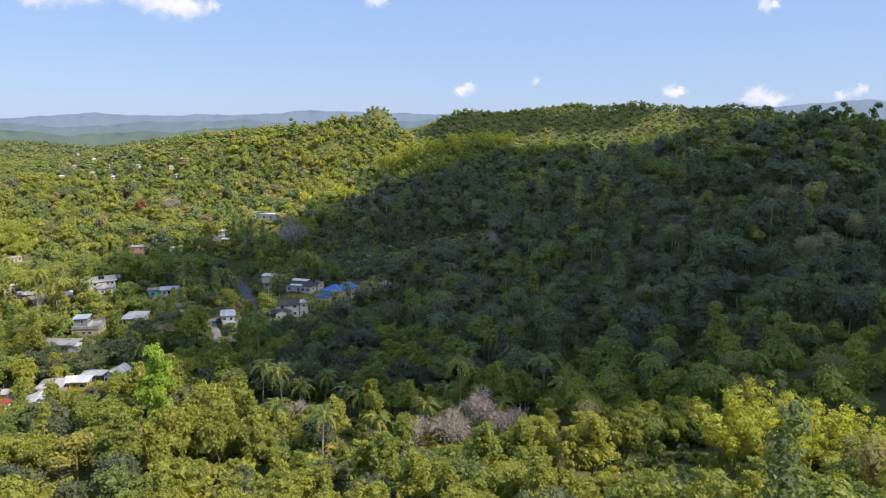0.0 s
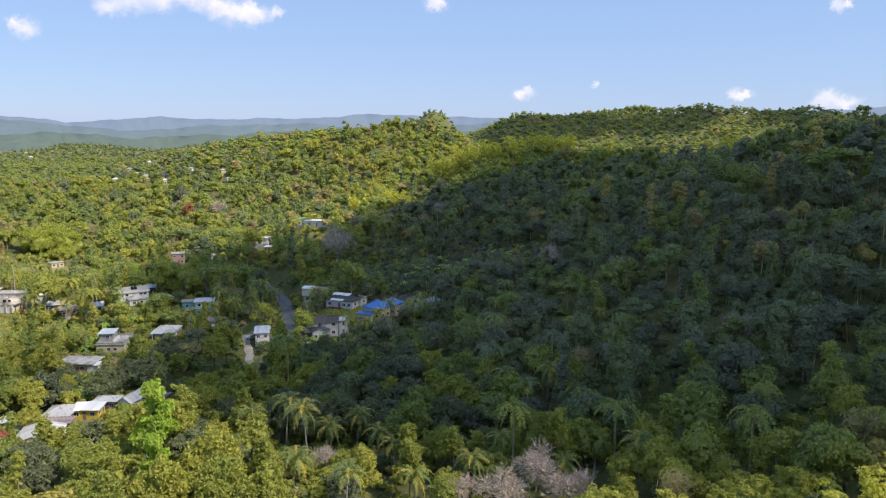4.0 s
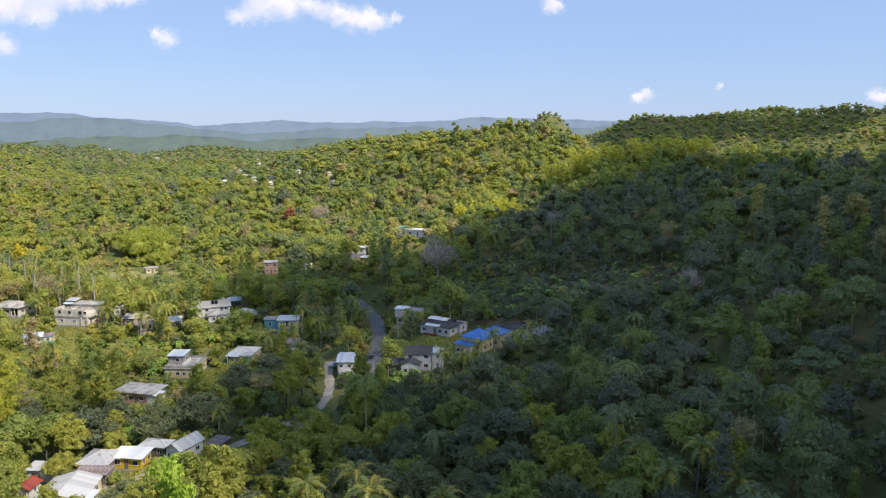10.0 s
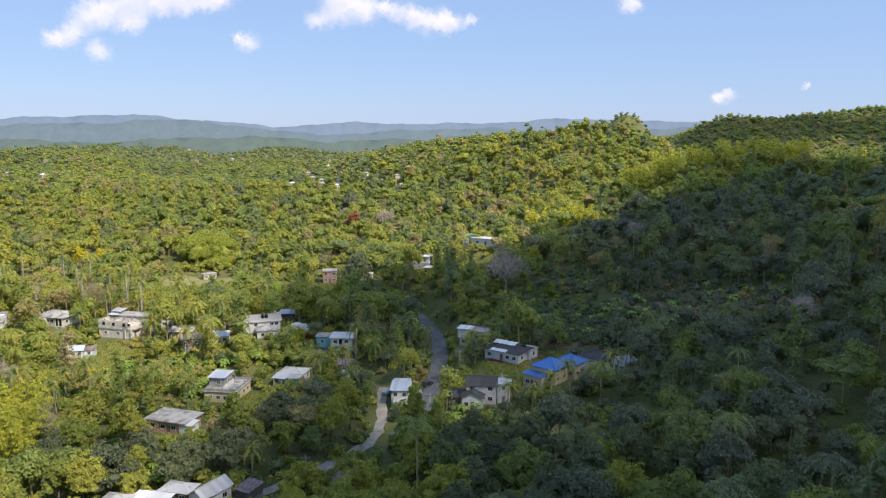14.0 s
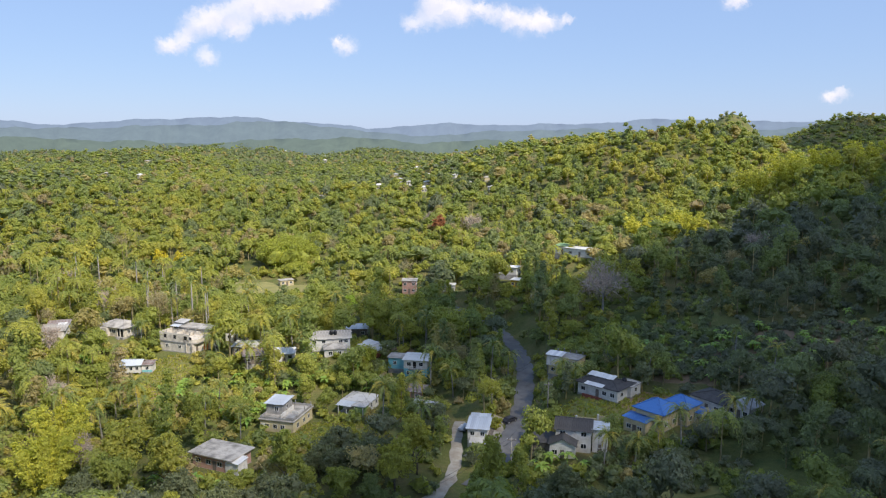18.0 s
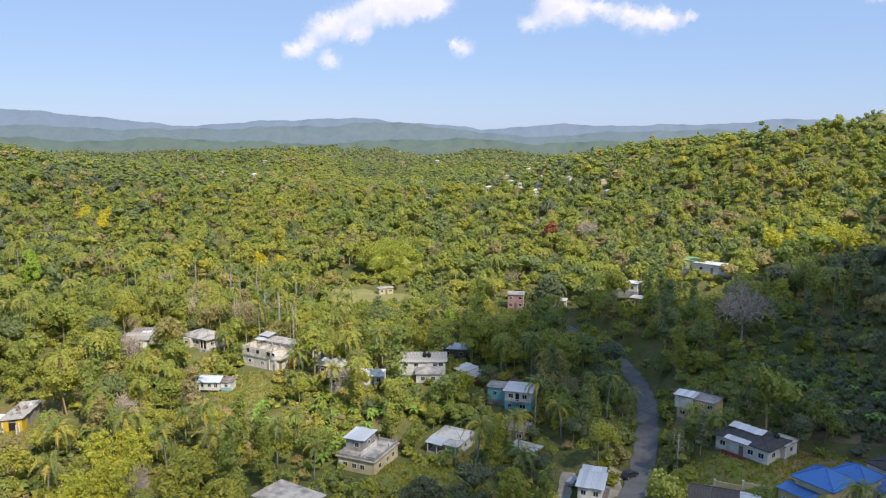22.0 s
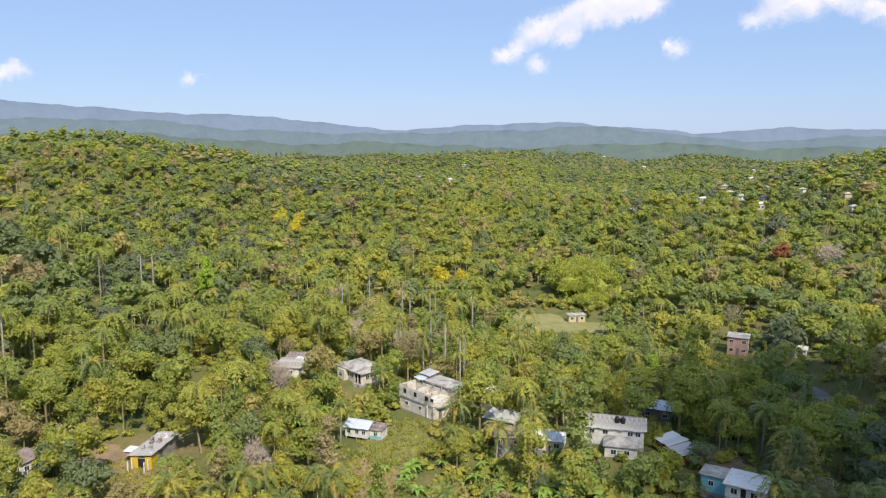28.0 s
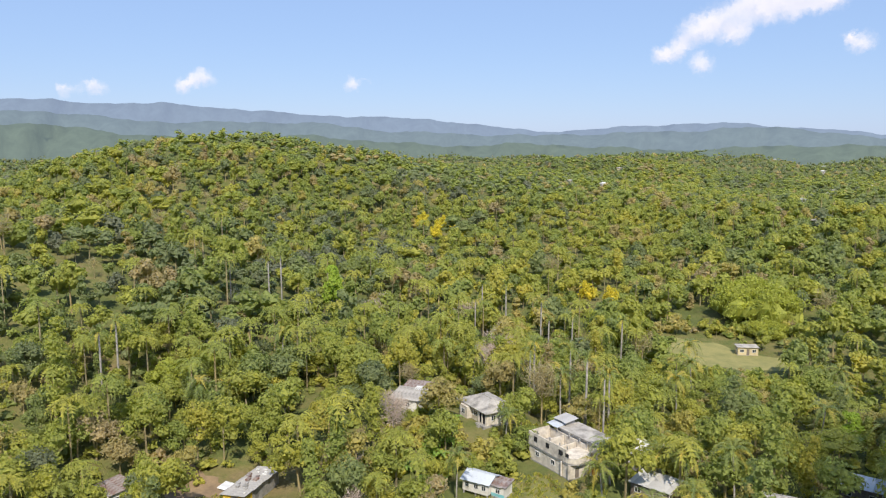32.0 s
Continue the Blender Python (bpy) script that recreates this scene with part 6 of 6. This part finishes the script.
# bare grey trees: limbs and twigs only
BARE = []
for _k, (_h, _r) in enumerate(((4.5, 3.0), (6.0, 2.6), (3.5, 3.4))):
    _t = empty("bare_tree", 0, 0, -200, 0, "leafless grey tree with fine dry twigs", "tree", "bare trees")
    part("trunk", branching(500 + _k, _h, .2, 4, _r, 2), M_palebark, _t)
    _g = np.random.RandomState(600 + _k)
    _C, _s = lumps(_g, 5.0, _h * .5, _h + 6.0, 9, .3, .45)
    _w = np.repeat(np.arange(9), 190)
    _d = _g.randn(len(_w), 3) + [0, 0, .5]
    _d /= np.linalg.norm(_d, axis=1)[:, None]
    _p = _C[_w] + _d * (_s[_w] * _g.uniform(.2, 1.0, len(_w)))[:, None]
    _v = (_d + _g.randn(len(_w), 3) * .45) * _g.uniform(.5, 1.1, len(_w))[:, None]
    _b = np.cross(_v, _g.randn(len(_w), 3))
    _b *= .05 / np.linalg.norm(_b, axis=1)[:, None]
    share("crown", raw_mesh("crown", np.stack([_p - _b, _p + _b, _p + _v], 1).reshape(-1, 3), np.arange(len(_w) * 3).reshape(-1, 3), M_twig), _t)
    BARE.append(_t)
for _j, (_x, _y, _s) in enumerate(((2, 150, 1.05), (8, 154, 1.15), (14, 150, 1.0), (-5, 155, .8), (-34, 168, .7), (24, 136, .7), (-76, 370, 1.9), (40, 262, 1.1), (62, 214, 1.1), (90, 245, 1.0), (-70, 215, .8),
                                   (-216, 262, 1.0), (-204, 246, .9), (-238, 300, 1.1), (-250, 312, 1.2), (-262, 320, 1.2), (-185, 240, .9), (-300, 330, 1.2), (-310, 300, 1.2), (-197, 534, 1.4), (-208, 540, 1.4), (-230, 545, 1.3),
                                   (20, 300, 1.0), (-30, 420, 1.2), (-340, 340, 1.2), (-150, 220, .9))):
    spot(BARE[_j % 3], _x, _y, _s, _j * 77)

# coconut palms: trunk and single fronds
FRONDS = [raw_mesh("frond", *frond(4.3, 1.5, 1.5, 24, .85, 1), M_palm), raw_mesh("frond", *frond(4.5, 1.1, 1.9, 24, .85, 2), M_palm), raw_mesh("frond", *frond(4.1, .7, 2.5, 24, .8, 3), M_palm)]
PALMS = []
for _k in range(3):
    _t = empty("coconut_palm", 0, 0, -200, 0, "coconut palm with a slender trunk and drooping green fronds", "palm tree", "coconut palms")
    _h = (8.5, 10.5, 7.0)[_k]
    part("trunk", tube([(0, 0, -.5), (.1, .05, _h * .3), (.35, .1, _h * .65), (.75, .1, _h)], [.26, .17, .14, .13], 7), M_palebark, _t, smooth=True)
    for _q in range(18):
        _row = _q % 3
        _m = pose(.75, .1, _h - .05 * _row, 0, (-24, -4, 18)[_row] + (_q * 7) % 9, _q * 137.5 + 20 * _k)
        share("frond", FRONDS[_row], _t, _m)
    for _q in range(4):
        part("coconut", tube([(.75 + .28 * math.cos(_q * 1.6), .1 + .28 * math.sin(_q * 1.6), _h - .55), (.75 + .3 * math.cos(_q * 1.6), .1 + .3 * math.sin(_q * 1.6), _h - .4), (.75 + .28 * math.cos(_q * 1.6), .1 + .28 * math.sin(_q * 1.6), _h - .22)], [.07, .14, .06], 6), M_olive, _t)
    PALMS.append(_t)
PALM_SPOTS = [(-37, 154, 1.1), (-25, 145, 1.05), (-14, 155, 1.0), (-3, 160, 1.0), (-40, 176, 1.2), (-36, 181, 1.1), (-31, 186, 1.0), (-47, 184, 1.1), (-25, 178, 1.0), (-20, 170, .9), (-52, 178, 1.0), (14, 160, 1.0), (20, 166, 1.0), (26, 158, 1.0), (30, 168, 1.1), (-8, 172, .9), (2, 168, .9), (36, 162, .9),
              (8, 196, 1.1), (13, 202, 1.0), (18, 194, 1.1), (2, 206, 1.0), (-108, 301, 1.1), (-104, 306, 1.1), (-100, 299, 1.0), (-101, 280, 1.1), (-96, 272, 1.1), (-108, 274, 1.2), (-94, 312, 1.0), (-91, 318, 1.1),
              (-72, 309, .8), (-70, 304, .8), (-67, 311, .8), (-66, 300, .8), (-50, 314, .8), (-44, 268, .9), (-40, 272, .9), (-36, 276, .9), (-31, 282, .9), (-27, 288, .9), (-50, 266, .8), (-24, 294, .9),
              (-198, 280, .9), (-187, 262, .9), (-176, 290, 1.1), (-171, 284, 1.1), (-166, 300, 1.1), (-174, 300, 1.2), (-160, 284, 1.1), (-155, 289, 1.1), (-167, 278, 1.0), (-150, 282, .9), (-160, 306, 1.2), (-181, 308, 1.1), (-190, 306, 1.1),
              (-147, 258, .9), (-155, 250, .9), (-150, 238, 1.2), (-158, 243, 1.2), (-163, 236, 1.2), (-170, 246, .9), (-144, 250, 1.0), (-225, 300, 1.2), (-232, 292, 1.2), (-205, 300, 1.3), (-214, 305, 1.3),
              (-130, 325, 1.1), (-124, 329, 1.1), (-118, 326, 1.2), (-135, 330, 1.1), (-140, 335, 1.2), (-128, 338, 1.1), (-113, 318, 1.0), (-198, 330, 1.2), (-190, 340, 1.2), (-180, 335, 1.1), (-170, 345, 1.1), (-160, 352, 1.2),
              (-212, 350, 1.2), (-222, 360, 1.1), (-182, 372, 1.1), (-190, 380, 1.1), (-176, 388, 1.1), (-150, 376, 1.1), (-146, 388, 1.1), (-110, 408, 1.1), (-103, 404, 1.1), (-95, 222, .9), (-133, 250, .8), (-170, 214, 1.15), (-178, 220, 1.2), (-168, 230, 1.2), (-175, 238, 1.1), (-186, 205, .9),
              (-240, 225, 1.1), (-246, 232, 1.1), (-235, 240, 1.0), (-262, 250, 1.2), (-270, 258, 1.2), (-10, 250, .8), (0, 262, .8), (30, 240, .8), (-20, 320, .8), (-30, 330, .8), (-160, 225, .9), (-176, 228, .9)]
for _j, (_x, _y, _s) in enumerate(PALM_SPOTS):
    spot(PALMS[_j % 3], _x, _y, _s, _j * 53 % 360, 1.0)

# tall pale trunks standing out of the western wood
TALL = empty("royal_palm", 0, 0, -200, 0, "tall royal palm with a straight pale trunk", "palm tree", "royal palms")
part("trunk", tube([(0, 0, -.5), (0, 0, 5), (.05, 0, 10), (.05, 0, 14)], [.3, .26, .24, .18], 8), M_palebark, TALL, smooth=True)
for _q in range(12):
    share("frond", FRONDS[_q % 3], TALL, pose(.05, 0, 14, 0, (-30, -8, 12)[_q % 3], _q * 137.5) @ Matrix.Scale(.8, 4))
for _j, (_x, _y) in enumerate(((-212, 296), (-216, 300), (-207, 304), (-196, 300), (-190, 300), (-193, 304), (-318, 262), (-324, 268), (-322, 250), (-262, 206), (-265, 210), (-255, 330), (-247, 336), (-240, 322), (-290, 330), (-284, 336), (-278, 320), (-235, 345))):
    spot(TALL, _x, _y, .9 + (_j % 4) * .06, _j * 41, 1.3)

# banana plants in the gardens
BANANA = []
for _k in range(2):
    _t = empty("banana_plant", 0, 0, -200, 0, "banana plant with broad torn green leaves", "banana plant", "banana plants")
    part("stem", tube([(0, 0, -.3), (.03, 0, 1.0), (.05, .02, 1.9)], [.16, .13, .09], 7), M_banana, _t, smooth=True)
    for _q in range(8):
        _bm, _L = bmesh.new(), 1.9 + .2 * (_q % 3)
        _prev = None
        for _i in range(6):
            _u = _i / 5
            _wd, _xx, _zz = .34 * math.sin(math.pi * min(.97, .12 + _u * .88)), _L * (_u - .2 * _u * _u), 1.1 * _u - 1.5 * _u * _u * (1 + .2 * _k)
            _row = [_bm.verts.new(p) for p in ((_xx, -_wd, _zz + .14 * _wd), (_xx, 0, _zz), (_xx, _wd, _zz + .14 * _wd))]
            if _prev:
                _bm.faces.new((_prev[0], _row[0], _row[1], _prev[1]))
                _bm.faces.new((_prev[1], _row[1], _row[2], _prev[2]))
            _prev = _row
        _o = part("leaf", _bm, M_banana, _t)
        _o.matrix_local = pose(.05, .02, 1.8, 0, (-28, -8, 6)[_q % 3], _q * 137.5)
    BANANA.append(_t)
gB = random.Random(5)
for _cx, _cy, _n, _r in ((-150, 282, 16, 12), (-138, 288, 14, 10), (-165, 268, 14, 12), (-200, 262, 14, 8), (-205, 272, 8, 6), (-110, 215, 18, 12), (-122, 222, 14, 9), (-140, 262, 10, 10), (-148, 272, 12, 10), (-60, 262, 10, 8), (-20, 330, 24, 22), (5, 338, 14, 20), (-35, 336, 14, 14), (-128, 292, 10, 8)):
    for _ in range(_n):
        _x, _y = gB.gauss(_cx, _r * .5), gB.gauss(_cy, _r * .5)
        if float(room(np.array([_x]), np.array([_y]))[0]) > .8:
            spot(BANANA[gB.randint(0, 1)], _x, _y, gB.uniform(.8, 1.35), gB.uniform(0, 360))

# the models that were copied stand among the rest
for _k, _t in enumerate(KINDS + BARE + PALMS + BANANA + BAMBOO + [LIME, FLOWER, RUSTY, UMBRELLA, BUSH, FRESH, TALL]):
    _x, _y = 150 + (_k % 6) * 14, 190 + (_k // 6) * 14
    _t.matrix_world = pose(_x, _y, land1(_x, _y) - .3)

# ---- the cumulus whose shade lies over the eastern slope and the village ----


def cumulus(name, centre, puffs, mat, label):
    g = np.random.RandomState(17)
    bm = bmesh.new()
    for x, y, z, r in puffs:
        b2 = bmesh.new()
        bmesh.ops.create_icosphere(b2, subdivisions=3, radius=1)
        o = g.rand(3) * 50
        for v in b2.verts:
            k = 1 + .28 * noise.noise(v.co * 1.6 + Vector(o)) + .16 * noise.noise(v.co * 4 + Vector(o))
            v.co = Vector((x + v.co.x * r * k, y + v.co.y * r * k, z + max(v.co.z, -.35) * r * k * .6))
        me = bpy.data.meshes.new("t")
        b2.to_mesh(me)
        b2.free()
        bm.from_mesh(me)
        bpy.data.meshes.remove(me)
    me = bpy.data.meshes.new(name)
    bm.to_mesh(me)
    bm.free()
    me.shade_smooth()
    me.materials.append(mat)
    ob = new(name, me)
    ob.location = centre
    return tagged(ob, label, "cloud", kind="structure")


def cloud_stuff(dense):
    """Cloud that lets a share of the light through."""
    m, n, l, b = material("cloud_white", 1.0)
    b.inputs["Base Color"].default_value = (.85, .86, .88, 1)
    thin, mix = n.new("ShaderNodeBsdfTransparent"), n.new("ShaderNodeMixShader")
    mix.inputs[0].default_value = dense
    l.new(thin.outputs[0], mix.inputs[1])
    l.new(b.outputs[0], mix.inputs[2])
    l.new(mix.outputs[0], n["Material Output"].inputs[0])
    return m


CLOUD_H = 1500.0
OFF = SUN * (CLOUD_H / SUN.z)
SHADE = [(-76, 446, 24), (-70, 545, 20), (78, 152, 30), (-126, 392, 17), (22, 160, 20), (-88, 396, 24), (-45, 552, 32), (-28, 592, 30), (-24, 206, 36), (24, 200, 44), (70, 197, 50), (-68, 222, 32), (-86, 238, 24), (-46, 238, 31), (-12, 285, 30), (8, 246, 52), (70, 270, 70), (130, 260, 70), (-68, 336, 34), (-12, 338, 50), (50, 350, 62), (-55, 365, 40), (-15, 420, 52), (40, 430, 55), (5, 490, 48), (110, 360, 60), (170, 330, 80), (200, 230, 80), (250, 300, 90), (120, 190, 40), (-40, 440, 34), (-112, 335, 26), (-98, 362, 28), (-122, 348, 20), (-25, 475, 40), (-8, 522, 34), (45, 505, 48), (20, 1330, 100), (200, 1300, 70), (400, 1240, 80), (540, 1130, 90), (-138, 358, 22), (-112, 318, 16), (-140, 384, 18), (-158, 388, 16), (-152, 360, 15), (-10, 184, 18), (30, 166, 20)]
cumulus("cloud", (OFF.x, OFF.y, CLOUD_H), [(x, y, 0, r) for x, y, r in SHADE if y < 235], cloud_stuff(.74), "dense white cumulus cloud drifting over the valley")
# farther puffs are thinned to lift their shade, in place of haze
cumulus("cloud", (OFF.x, OFF.y, CLOUD_H), [(x, y, 0, r) for x, y, r in SHADE if y >= 235], cloud_stuff(.54), "unseen cumulus bank, thinned in place of distance haze")
# thin clouds added out of view, for half shade on houses and trees
VEIL = [(-54, 290, 24), (-154, 338, 22), (-134, 320, 22), (-98, 256, 16), (-104, 286, 14)]
cumulus("cloud", (OFF.x, OFF.y, CLOUD_H), [(x, y, 0, r) for x, y, r in VEIL], cloud_stuff(.5), "unseen thin cloud added to half-shade the village")
# fainter still, added where the passing shadow comes and goes
FAINT_SHADE = [(-136, 240, 22), (-120, 262, 17), (-118, 286, 18), (-84, 290, 20), (-158, 222, 14)]
cumulus("cloud", (OFF.x, OFF.y, CLOUD_H), [(x, y, 0, r) for x, y, r in FAINT_SHADE], cloud_stuff(.22), "unseen faint cloud added to shade the yards lightly")
